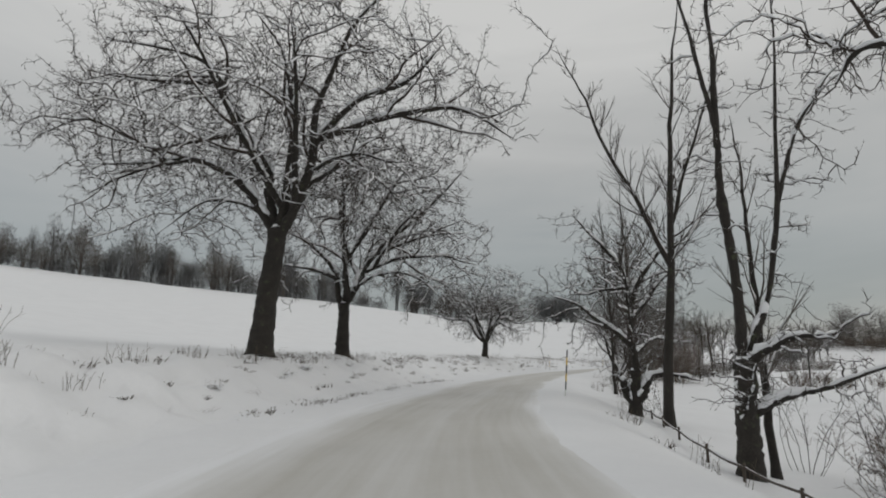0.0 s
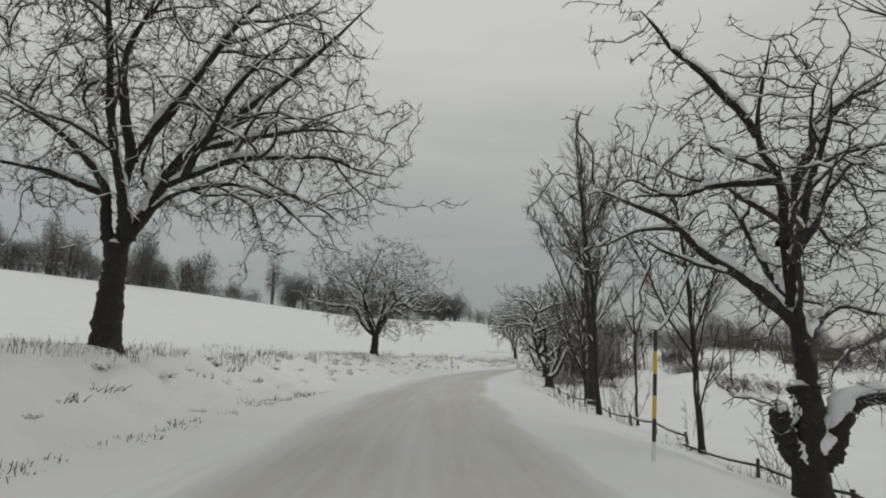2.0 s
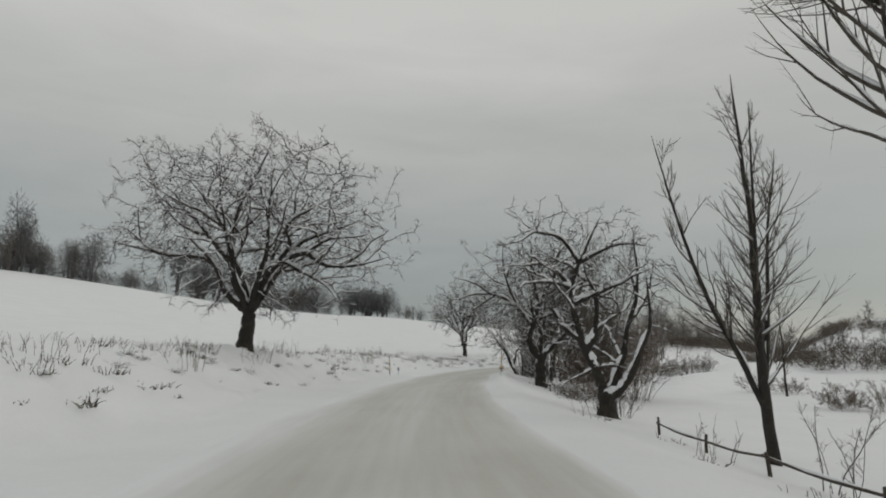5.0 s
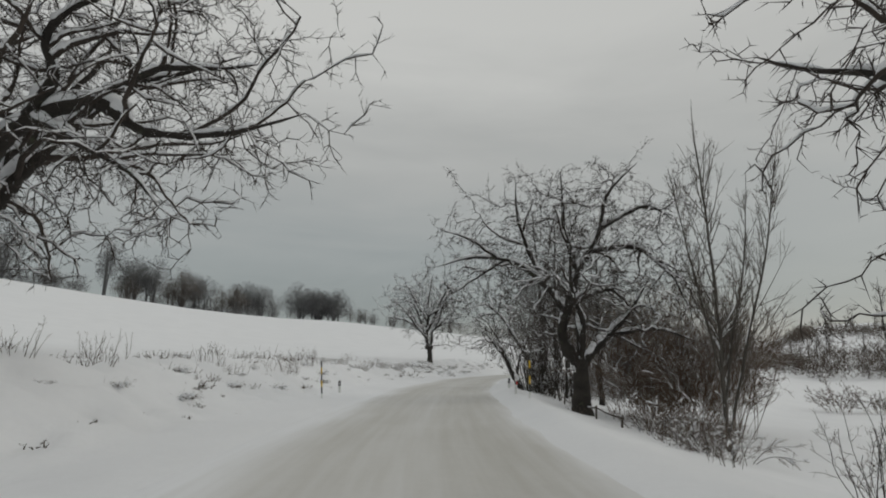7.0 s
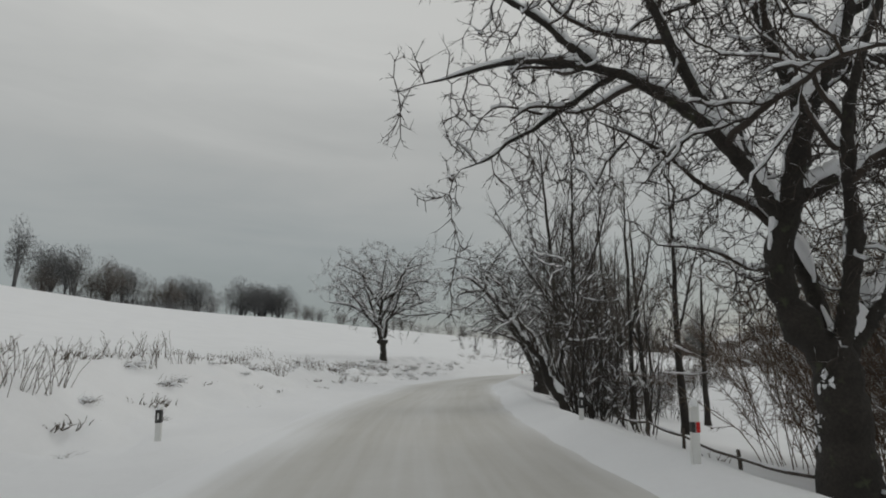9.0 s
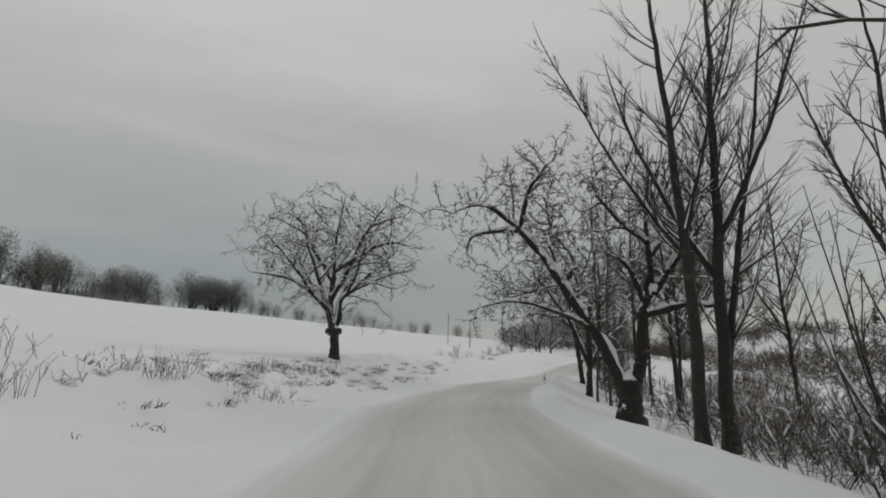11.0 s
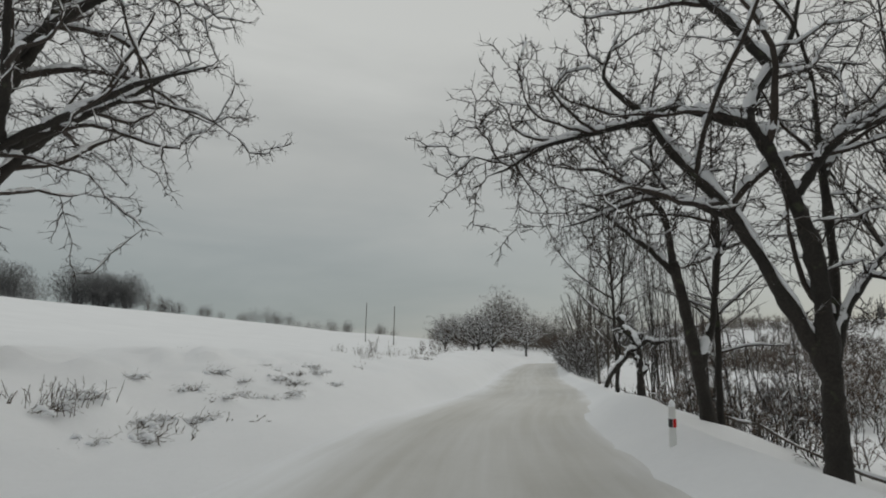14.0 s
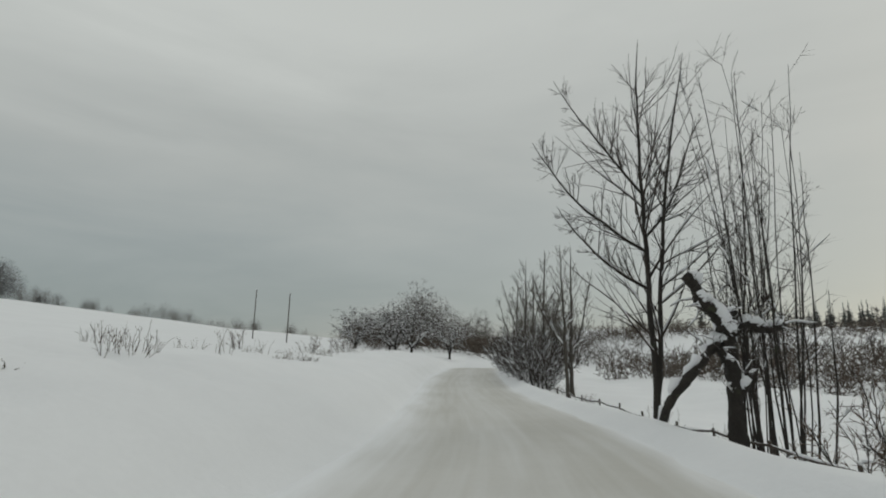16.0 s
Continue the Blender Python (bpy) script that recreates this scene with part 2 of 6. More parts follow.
# packed, driven snow: greyer and smoother in the wheel tracks, whiter towards the verges
road_mat = material("packed_snow", (0.50, 0.49, 0.455), .5, (0.57, 0.56, 0.53), scale=(.25, 7.0), mix=.08, bump=.2, bump_scale=9.0)
rn, rl = road_mat.node_tree.nodes, road_mat.node_tree.links
side = rn.new("ShaderNodeUVMap")
side_split = rn.new("ShaderNodeSeparateXYZ")
rl.new(side.outputs[0], side_split.inputs[0])
wob = rn.new("ShaderNodeTexNoise")
wob.inputs["Scale"].default_value, wob.inputs["Detail"].default_value = 1.0, 4.0
along = rn.new("ShaderNodeMapping")
along.inputs["Scale"].default_value = (5.0, 1.6, 1.0)
rl.new(side.outputs[0], along.inputs[0])
rl.new(along.outputs[0], wob.inputs["Vector"])
drawn = rn.new("ShaderNodeMapping")
drawn.inputs["Scale"].default_value = (26.0, 1.9, 1.0)
rl.new(side.outputs[0], drawn.inputs[0])
streak = rn.new("ShaderNodeTexNoise")
streak.inputs["Scale"].default_value, streak.inputs["Detail"].default_value = 1.0, 5.0
rl.new(drawn.outputs[0], streak.inputs["Vector"])
streak_range = rn.new("ShaderNodeMapRange")
for name, v in (("From Min", .35), ("From Max", .7), ("To Min", -.04), ("To Max", .17)):
    streak_range.inputs[name].default_value = v
rl.new(streak.outputs[0], streak_range.inputs["Value"])
wander = rn.new("ShaderNodeMath")
wander.operation = 'MULTIPLY_ADD'
wander.inputs[1].default_value = .24
rl.new(wob.outputs[0], wander.inputs[0])
centred = rn.new("ShaderNodeMath")
centred.operation = 'SUBTRACT'
centred.inputs[1].default_value = .12
rl.new(side_split.outputs["X"], centred.inputs[0])
rl.new(centred.outputs[0], wander.inputs[2])
verge = rn.new("ShaderNodeValToRGB")
verge.color_ramp.elements[0].position, verge.color_ramp.elements[0].color = .06, (1, 1, 1, 1)
verge.color_ramp.elements[1].position, verge.color_ramp.elements[1].color = 1.0, (1, 1, 1, 1)
for at, v in ((.13, .7), (.21, .27), (.30, .0), (.45, .1), (.54, .2), (.65, .02), (.78, .0), (.89, .15), (.95, .6)):
    verge.color_ramp.elements.new(at).color = (v, v, v, 1)
rl.new(wander.outputs[0], verge.inputs[0])
whiter = rn.new("ShaderNodeMix")
whiter.data_type = 'RGBA'
streaked = rn.new("ShaderNodeMath")
streaked.use_clamp = True
rl.new(verge.outputs[0], streaked.inputs[0])
rl.new(streak_range.outputs[0], streaked.inputs[1])
rl.new(streaked.outputs[0], whiter.inputs["Factor"])
shade = rn["Principled BSDF"]
rl.new(shade.inputs["Base Color"].links[0].from_socket, whiter.inputs["A"])
whiter.inputs["B"].default_value = (*SNOW, 1)
rl.new(whiter.outputs["Result"], shade.inputs["Base Color"])

# ---------------------------------------------------------------- mesh helpers
def mesh_of(name, verts, faces, smooth=True):
    """A mesh from an array of places and an array, or a list of arrays, of quads and triangles."""
    verts = np.asarray(verts, np.float32)
    faces = [np.asarray(f, np.int32) for f in (faces if isinstance(faces, list) else [faces]) if len(f)]
    me = bpy.data.meshes.new(name)
    me.vertices.add(len(verts))
    me.vertices.foreach_set("co", verts.ravel())
    me.loops.add(sum(f.size for f in faces))
    me.loops.foreach_set("vertex_index", np.concatenate([f.ravel() for f in faces]))
    starts = np.r_[0, np.cumsum(np.concatenate([np.full(len(f), f.shape[1], np.int32) for f in faces]))][:-1].astype(np.int32)
    me.polygons.add(len(starts))
    me.polygons.foreach_set("loop_start", starts)
    me.polygons.foreach_set("use_smooth", np.full(len(starts), smooth))
    me.update(calc_edges=True)
    return me


def made(name, me, mat, parent=None, label="", kind="", category=""):
    ob = new(name, me)
    me.materials.append(mat)
    ob.parent = parent
    return tagged(ob, label, category, kind=kind)


def lumps(x, y, size, seed=0):
    """Smooth value noise, -1 to 1, over arrays."""
    gx, gy = x / size + 17.3 * seed, y / size - 9.1 * seed
    ix, iy = np.floor(gx), np.floor(gy)
    fx, fy = gx - ix, gy - iy
    fx, fy = fx * fx * (3 - 2 * fx), fy * fy * (3 - 2 * fy)

    def corner(a, b):
        v = np.sin(a * 127.1 + b * 311.7 + seed * 74.7) * 43758.5453
        return 2 * (v - np.floor(v)) - 1

    low = corner(ix, iy) * (1 - fx) + corner(ix + 1, iy) * fx
    high = corner(ix, iy + 1) * (1 - fx) + corner(ix + 1, iy + 1) * fx
    return low * (1 - fy) + high * fy


def pillow(v):
    return np.abs(v) * (2 - np.abs(v))


ROAD_L, ROAD_R = -3.0, 1.95


def snow_top(x, y):
    """The height of the snow with its lumps, and a bed sunk for the road."""
    x, y = np.atleast_1d(x).astype(float), np.atleast_1d(y).astype(float)
    s, d = lane_place(x, y)
    z = land(x, y)
    d = d + drift(s)
    off = np.clip(np.maximum(ROAD_L - d, d - ROAD_R), 0, None)
    rough = ramp(off, .1, 1.5) * (1 - .6 * ramp(np.abs(d), 12, 40))
    bank = ramp(-d, 4.2, 5.5) * (1 - ramp(-d, 8.5, 12)) * (1 - .7 * ramp(s, 116, 126))
    z = z + rough * (.035 * lumps(x, y, 1.1, 1) + .06 * lumps(x, y, 3.7, 2)) + bank * (.34 * pillow(lumps(x, y, 1.05, 3)) + .16 * pillow(lumps(x, y, .55, 9)) - .26 + .2 * lumps(x, y, 2.1, 4)) * (.45 + .55 * ramp(lumps(x, y, 5.5, 12), -.5, .5))
    z = z + ramp(np.abs(d), 20, 60) * (.25 * lumps(x, y, 19, 5) + 1.0 * lumps(x, y, 90, 6) * ramp(np.abs(d), 60, 200))
    edge = .22 * lumps(x, y, 1.7, 7) + .1 * lumps(x, y, .6, 8)
    return z - .07 * ramp(d - ROAD_L - edge, -.15, .35) * ramp(ROAD_R - d + edge, -.15, .35)


def above(x, y):
    return float(snow_top(x, y)[0])


# ---------------------------------------------------------------- the ground, one sheet to the horizon, and the lane on it
def build_ground():
    axis = np.array([math.sin(radians(25)), math.cos(radians(25))])
    side = np.array([axis[1], -axis[0]])
    u = np.r_[-np.geomspace(1500, 30, 26), np.arange(-26, 0, 1.2), np.arange(0, 128, .3), np.arange(128, 175, .45), 175 + np.geomspace(2, 1500, 46)]
    cu, cv = CURVE @ axis, CURVE @ side
    order = np.argsort(cu)
    vc = np.interp(u, cu[order], cv[order])
    ease = 1 - ramp(np.abs(u - 70), 160, 500)
    w = np.r_[-np.geomspace(1700, 16, 46), np.arange(-15.5, -10, .4), np.arange(-10, -3.6, .2), np.arange(-3.6, -2, .3), np.arange(-2, 1.5, .5), np.arange(1.5, 9, .27), np.arange(9.3, 20, .7), np.geomspace(21, 1700, 42)]
    U, W = np.meshgrid(u, w, indexing="ij")
    V = (vc * ease)[:, None] + W
    x, y = (U * axis[0] + V * side[0]).ravel(), (U * axis[1] + V * side[1]).ravel()
    z = snow_top(x, y)
    n, m = len(u), len(w)
    i = (np.arange(n - 1)[:, None] * m + np.arange(m - 1)).ravel()
    faces = np.stack([i, i + 1, i + m + 1, i + m], -1)[:, ::-1]
    return mesh_of("ground", np.stack([x, y, z], -1), faces)


made("ground", build_ground(), snow_mat, label="snow-covered field, bank and verge beside the lane", kind="structure", category="ground")


def build_road():
    s = np.arange(-24, 225, .5)
    d = np.linspace(ROAD_L - .25, ROAD_R + .25, 30)
    S, D = np.meshgrid(s, d, indexing="ij")
    x, y, _ = from_lane(S.ravel(), D.ravel() - drift(S.ravel()))
    wear = .012 * np.exp(-((D.ravel() + 1.75) / .35) ** 2) + .012 * np.exp(-((D.ravel() - .75) / .35) ** 2)
    z = climb(S.ravel()) + .012 - wear + .008 * lumps(x, y, 1.3, 11) - .05 * ramp(np.abs(D.ravel() + .525) - 2.475, 0, .25)
    n, m = len(s), len(d)
    i = (np.arange(n - 1)[:, None] * m + np.arange(m - 1)).ravel()
    faces = np.stack([i, i + 1, i + m + 1, i + m], -1)[:, ::-1]
    me = mesh_of("road", np.stack([x, y, z], -1), faces)
    uv = me.uv_layers.new(name="across")
    per = np.stack([((D - d[0]) / (d[-1] - d[0])).ravel(), S.ravel() / 10], -1)
    uv.data.foreach_set("uv", per[faces.ravel()].astype(np.float32).ravel())
    return me


made("road", build_road(), road_mat, label="narrow country lane under packed greyish driven snow", kind="structure", category="road")

# ---------------------------------------------------------------- wood: branches grown level by level
def unit(v):
    return v / np.maximum(np.linalg.norm(v, axis=-1, keepdims=True), 1e-9)


def tubes(P, R, sides, rng=None, knots=0.0):
    """Tapered tubes round N lines of m places each; returns places and quads."""
    P, R = np.asarray(P, float), np.asarray(R, float)
    N, m = R.shape
    T = unit(np.gradient(P, axis=1))
    mean = unit(P[:, -1] - P[:, 0])
    ref = np.where(np.abs(mean[:, 2:3]) > .8, np.array([[1.0, 0, 0]]), np.array([[0, 0, 1.0]]))[:, None, :]
    A = unit(np.cross(T, ref))
    B = np.cross(T, A)
    a = np.arange(sides) * 2 * np.pi / sides
    rr = R[:, :, None] * np.ones(sides)
    if rng is not None and knots:
        rr = rr * (1 + knots * rng.normal(size=rr.shape))
    V = P[:, :, None, :] + rr[..., None] * (np.cos(a)[:, None] * A[:, :, None, :] + np.sin(a)[:, None] * B[:, :, None, :])
    n = np.arange(N)[:, None, None] * m * sides
    i = np.arange(m - 1)[None, :, None] * sides
    j = np.arange(sides)[None, None, :]
    k = (j + 1) % sides
    F = np.stack([n + i + j, n + i + k, n + i + sides + k, n + i + sides + j], -1).reshape(-1, 4)
    return V.reshape(-1, 3), F


def spikes(at, way, length, r):
    """Straight tapering twigs of three sides each."""
    N = len(at)
    ref = np.where(np.abs(way[:, 2:3]) > .8, np.array([[1.0, 0, 0]]), np.array([[0, 0, 1.0]]))
    A = unit(np.cross(way, ref))
    B = np.cross(way, A)
    a = np.array([0, 2.1, 4.2])
    foot = at[:, None] + r[:, None, None] * (np.cos(a)[:, None] * A[:, None] + np.sin(a)[:, None] * B[:, None])
    V = np.concatenate([foot, (at + way * length[:, None])[:, None]], 1).reshape(-1, 3)
    i = np.arange(N) * 4
    return V, np.concatenate([np.stack([i, i + 1, i + 3], -1), np.stack([i + 1, i + 2, i + 3], -1), np.stack([i + 2, i, i + 3], -1)])


def joined(groups):
    V, F, at = [], {3: [], 4: []}, 0
    for v, f in groups:
        V.append(v)
        for part in (f if isinstance(f, list) else [f]):
            if len(part):
                F[part.shape[1]].append(part + at)
        at += len(v)
    return np.concatenate(V), [np.concatenate(q) for q in F.values() if q]


def grown(rng, start, way, length, r0, r1, m, wander=.25, up=0.0):
    """N wandering lines of m places: each step turns a little at random, and up or down."""
    N = len(start)
    P = np.empty((N, m, 3))
    P[:, 0] = start
    v = unit(way)
    step = (length / (m - 1))[:, None]
    for k in range(1, m):
        v = unit(v + wander * rng.normal(size=(N, 3)) + up * np.array([0, 0, 1.0]))
        P[:, k] = P[:, k - 1] + step * v
    t = np.linspace(0, 1, m)
    return P, r0[:, None] * (1 - t) + r1[:, None] * t


def side_shoots(rng, P, R, each, lo, hi, angle, spin_up=0.0):
    """Starting places, ways, parent radii and how far out each lies, for shoots along lines."""
    N, m = R.shape
    n = np.repeat(np.arange(N), each)
    f = rng.uniform(lo, hi, len(n)) * (m - 1)
    i = np.minimum(f.astype(int), m - 2)
    w = (f - i)[:, None]
    at = P[n, i] * (1 - w) + P[n, i + 1] * w
    r = R[n, i] * (1 - w[:, 0]) + R[n, i + 1] * w[:, 0]
    along = unit(P[n, i + 1] - P[n, i])
    across = unit(np.cross(along, rng.normal(size=along.shape)))
    across = unit(across + spin_up * np.array([0, 0, 1.0]))
    a = np.radians(rng.uniform(*angle, len(n)))[:, None]
    return at, unit(np.cos(a) * along + np.sin(a) * across), r, f / (m - 1)


def room(at, way, middle, radii):
    """How far each ray can run inside the crown's outline."""
    o, d = (at - middle) / radii, way / radii
    a, b, c = (d * d).sum(1), (o * d).sum(1), (o * o).sum(1) - 1
    q = b * b - a * c
    t = (-b + np.sqrt(np.maximum(q, 0))) / a
    return np.where(q > 0, np.maximum(t, 0), 0)


def snow_ridges(rng, P, R, least, depth=.045, gaps=.3, sides=5):
    """Snow lying along the upper side of lines thicker than least, none where they are steep."""
    T = unit(np.gradient(P, axis=1))
    flat = np.sqrt(np.maximum(0, 1 - T[..., 2] ** 2))
    S = np.minimum(R * .95 + .012, .15) * np.clip((flat - .22) / .3, 0, 1)
    S = S * np.clip(1.25 - gaps * np.abs(rng.normal(size=S.shape)) * 1.9, 0, 1.15) * (R > least) * (rng.random(S.shape) > .14)
    keep = (S > .012).sum(1) >= 2
    if not keep.any():
        return None
    P, R, S, T = P[keep], R[keep], np.maximum(S[keep], .001), T[keep]
    over = unit(np.array([0, 0, 1.0]) - T[..., 2:3] * T)           # square to the wood, upwards
    Q = P + over * ((R * .82 + np.minimum(depth, S) * .7) * (S > .004))[..., None]
    S[:, 0], S[:, -1] = .002, .002
    return tubes(Q, S, sides, rng, .14)


def snow_clots(rng, P, R, n):
    """Clots of snow in the crooks of limbs."""
    N, m = R.shape
    k = rng.integers(0, N, n * N)
    i = rng.integers(1, max(2, int(m * .7)), n * N)
    T = unit(P[k, np.minimum(i + 1, m - 1)] - P[k, i - 1])
    ok = (np.abs(T[:, 2]) < .93) & (R[k, i] > .03)
    k, i, T = k[ok], i[ok], T[ok]
    if not len(k):
        return None
    size = (R[k, i] * .8 + .02) * rng.uniform(.7, 1.35, len(k))
    at = P[k, i] + np.array([0, 0, 1.0]) * (R[k, i] * .75)[:, None]
    line = at[:, None] + T[:, None] * (np.array([-1.6, -.7, .6, 1.7])[None, :, None] * size[:, None, None] * rng.uniform(.7, 1.6, (len(k), 1, 1)))
    line[:, 1:3, 2] += .25 * size[:, None]
    return tubes(line, np.stack([size * .15, size, size * .85, size * .1], 1), 7, rng, .12)


def bent(C, m):
    """A smooth line of m places through the corners C."""
    C = np.concatenate([[2 * C[0] - C[1]], C, [2 * C[-1] - C[-2]]])
    u = np.linspace(1, len(C) - 2 - 1e-6, m)
    i = u.astype(int)
    w = (u - i)[:, None]
    a, b, c, e = C[i - 1], C[i], C[i + 1], C[i + 2]
    return .5 * (2 * b + (c - a) * w + (2 * a - 5 * b + 4 * c - e) * w ** 2 + (3 * b - a - 3 * c + e) * w ** 3)


def branched(rng, LP, LR, aims, step, up, tip, wander):
    """Branches that grow from limbs towards places to be reached, forking where these lie apart, until all are reached.
    Returns groups of lines of equal length with their radii, and the places and ways of the thin ends."""
    N, m = LR.shape
    lo = m // 6
    P = [LP[:, lo:].reshape(-1, 3)]
    parent = [np.full(N * (m - lo), -1)]
    roots = len(P[0])
    root_r = LR[:, lo:].ravel()
    count = roots
    best, who = np.full(len(aims), 1e9), np.zeros(len(aims), int)

    def meet(Q, first):
        for a in range(0, len(Q), 500):
            q = Q[a:a + 500]
            d = ((aims[:, None] - q[None]) ** 2).sum(2)
            k = d.argmin(1)
            v = d[np.arange(len(aims)), k]
            ok = v < best
            best[ok], who[ok] = v[ok], first + a + k[ok]

    meet(P[0], 0)
    places = P[0]
    kids = np.zeros(roots, int)
    for _ in range(46):
        live = (best > (1.15 * step) ** 2) & (best < 16.0)
        if not live.any():
            break
        k, inv = np.unique(who[live], return_inverse=True)
        pull = np.zeros((len(k), 3))
        np.add.at(pull, inv, unit(aims[live] - places[who[live]]))
        free = kids[k] < 3
        k, pull = k[free], pull[free]
        if not len(k):
            break
        Q = places[k] + step * rng.uniform(.7, 1.25, (len(k), 1)) * unit(unit(pull) + (wander * 1.15) * rng.normal(size=pull.shape) + np.array([0, 0, up * 4]))
        kids[k] += 1
        parent.append(k)
        places = np.concatenate([places, Q])
        kids = np.concatenate([kids, np.zeros(len(Q), int)])
        meet(Q, count)
        count += len(Q)
    parent = np.concatenate(parent)
    area = np.zeros(count)
    main = np.full(count, -1)
    heavy = np.zeros(count)
    e = 2.15
    for i in range(count - 1, roots - 1, -1):
        if area[i] == 0:
            area[i] = tip ** e
        area[i] += (.1 * tip) ** e
        p = parent[i]
        area[p] += area[i]
        if area[i] > heavy[p]:
            heavy[p], main[p] = area[i], i
    r = area ** (1 / e)
    lines = {}
    for i in range(roots, count):
        p = parent[i]
        if p >= roots and main[p] == i:
            continue
        line, j = [p, i], i
        while main[j] >= 0:
            j = main[j]
            line.append(j)
        for a in range(0, len(line) - 1, 12):
            part = line[a:a + 13]
            R = r[part]
            if a == 0:
                R[0] = R[1] * 1.12
                if p < roots:
                    R = np.minimum(R, root_r[p] * .75 + .002)
            lines.setdefault((len(part), int(R[0] > .014) + int(R[0] > .035)), []).append((places[part], R))
    out = [(np.array([q[0] for q in v]), np.array([q[1] for q in v])) for v in lines.values()]
    thin = np.arange(roots, count)
    thin = thin[r[thin] < tip * 3.2]
    return out, (places[thin], unit(places[thin] - places[parent[thin]]))


def tree(label, s, d, height, trunk, limbs, crown, seed, bark, twig, dense=(8, 7, 6), wander=.2, up=.03, thick=1.0, name="tree", group="", snow=True, sink=.12, reach=1.0, tip=.0092, forks=3, rough=.06, burr=1.0, density=1.0):
    """A bare tree at s along and d beside the lane. In its own frame x points to the lane's right and y along it.
    trunk: (height, radius, lean right, lean ahead); limbs: rows of (height it leaves the trunk, bearing, elevation, length, radius, upward bend);
    bearing 0 is right, 90 ahead; crown: (middle, radii) of the outline that shoots keep to; dense: shoots per limb, per bough, per twig."""
    rng = np.random.default_rng(seed)
    x, y, rz = from_lane(float(s), float(d))
    base = new(name)
    base.matrix_world = pose(x, y, above(x, y) - sink, 0, 0, rz)
    tagged(base, label, "tree", group)
    th, tr, lx, ly = trunk
    m = int(np.clip(th / .1, 8, 26))
    t = np.linspace(0, 1, m)
    line = np.stack([lx * t ** 1.3, ly * t ** 1.3, th * t], -1)
    line[1:-1, :2] += rng.normal(size=(m - 2, 2)) * tr * .04
    radius = tr * (1 - .25 * t) * (1 + .28 * np.exp(-t * 10)) * (1 + .022 * rng.normal(size=m))
    groups, snows = [], []
    made("trunk", mesh_of("trunk", *tubes(line[None], radius[None], 20, rng, rough * .8)), bark, base)
    got = snow_ridges(rng, line[None], radius[None] * .8, .02, .05)
    if got is not None:
        snows.append(got)
    if snow and tr > .2:                         # snow blown against the bark
        n = 30
        h = np.repeat(rng.uniform(.5, .95, 3), 10) + rng.normal(size=n) * .05
        a = np.radians(np.repeat(rng.uniform(140, 225, 3), 10) + rng.normal(size=n) * 13)
        at = np.stack([np.interp(h, t, line[:, q]) for q in range(3)], -1) + .95 * np.interp(h, t, radius)[:, None] * np.stack([np.cos(a), np.sin(a), 0 * a], -1)
        tall = rng.uniform(.03, .09, n)[:, None] * unit(np.array([0, 0, 1.0]) + .5 * rng.normal(size=(n, 3)))
        wide = rng.uniform(.015, .04, n)
        snows.append(tubes(np.stack([at - tall, at - .4 * tall, at + .3 * tall, at + tall], 1), np.stack([.1 * wide, wide, .8 * wide, .1 * wide], 1), 6, rng, .25))
    if limbs and limbs[0][0] <= th * 1.01:       # the knuckle where the trunk divides
        V, F = tubes(np.array([[line[-1] + (0, 0, -.5 * tr * burr), line[-1] + (0, 0, -.15 * tr * burr), line[-1] + (0, 0, .3 * tr * burr), line[-1] + (0, 0, .6 * tr), line[-1] + (0, 0, .85 * tr)]]), np.array([[tr * .7, tr * .76 * burr, tr * .8 * burr, tr * .6 * burr, .01]]), 13, rng, .12 if burr == 1 else .16)
        made("burr", mesh_of("burr", V, F), bark, base)
        snows.append(tubes(np.array([[line[-1] + (0, 0, .45 * tr), line[-1] + (0, 0, .8 * tr), line[-1] + (0, 0, 1.0 * tr)]]), np.array([[tr * .6 * burr, tr * .5, .01]]), 9, rng, .1))
    mm = 23
    LP, LR = [], []
    for row in limbs:
        if len(row) < 6:                         # a limb that bends through the places given; a fourth value: how stout its broken end is
            h, bends, r, *stub = row
            first = [] if h is None else [[np.interp(min(h / th, 1.0), t, line[:, k]) for k in range(3)]]
            P = bent(np.array(first + [list(b) for b in bends]), mm)
            stray = rng.normal(size=(7, 3)) * (.012 + .013 * np.linalg.norm(P[-1] - P[0])) * np.linspace(.0, 1, 7)[:, None]
            P = P + bent(stray, mm) + rng.normal(size=(mm, 3)) * .006
            q = np.linspace(0, 1, mm)
            if h is None and LP:                 # it springs from the limb that it passes
                old = np.concatenate(LP)
                near = old[np.argmin(((old - P[0]) ** 2).sum(1))]
                P = P + (near - P[0]) * np.clip(1 - q / .6, 0, 1)[:, None]
            R = (r * (1 - (1 - stub[0] if stub else 1) * q) ** .8 + .009 * thick) * (1 + .05 * rng.normal(size=mm) + .22 * (rng.random(mm) < .14))
            LP.append(P)
            LR.append(R)
            fine = np.linspace(0, mm - 1, 61 if r > .1 else 31)
            rough_line = np.stack([np.interp(fine, np.arange(mm), P[:, k]) for k in range(3)], -1)
            made("limb", mesh_of("limb", *tubes(rough_line[None], np.interp(fine, np.arange(mm), R)[None] * (1 + .05 * rng.normal(size=(1, len(fine)))), 10, rng, .1)), bark, base)
            continue
        h, bear, el, length, r, bend = row
        f = min(h / th, 1.0)
        at = np.array([np.interp(f, t, line[:, k]) for k in range(3)])
        P = np.empty((mm, 3))
        P[0] = at
        e, b = radians(el), radians(bear)
        we, wb = 0.0, 0.0
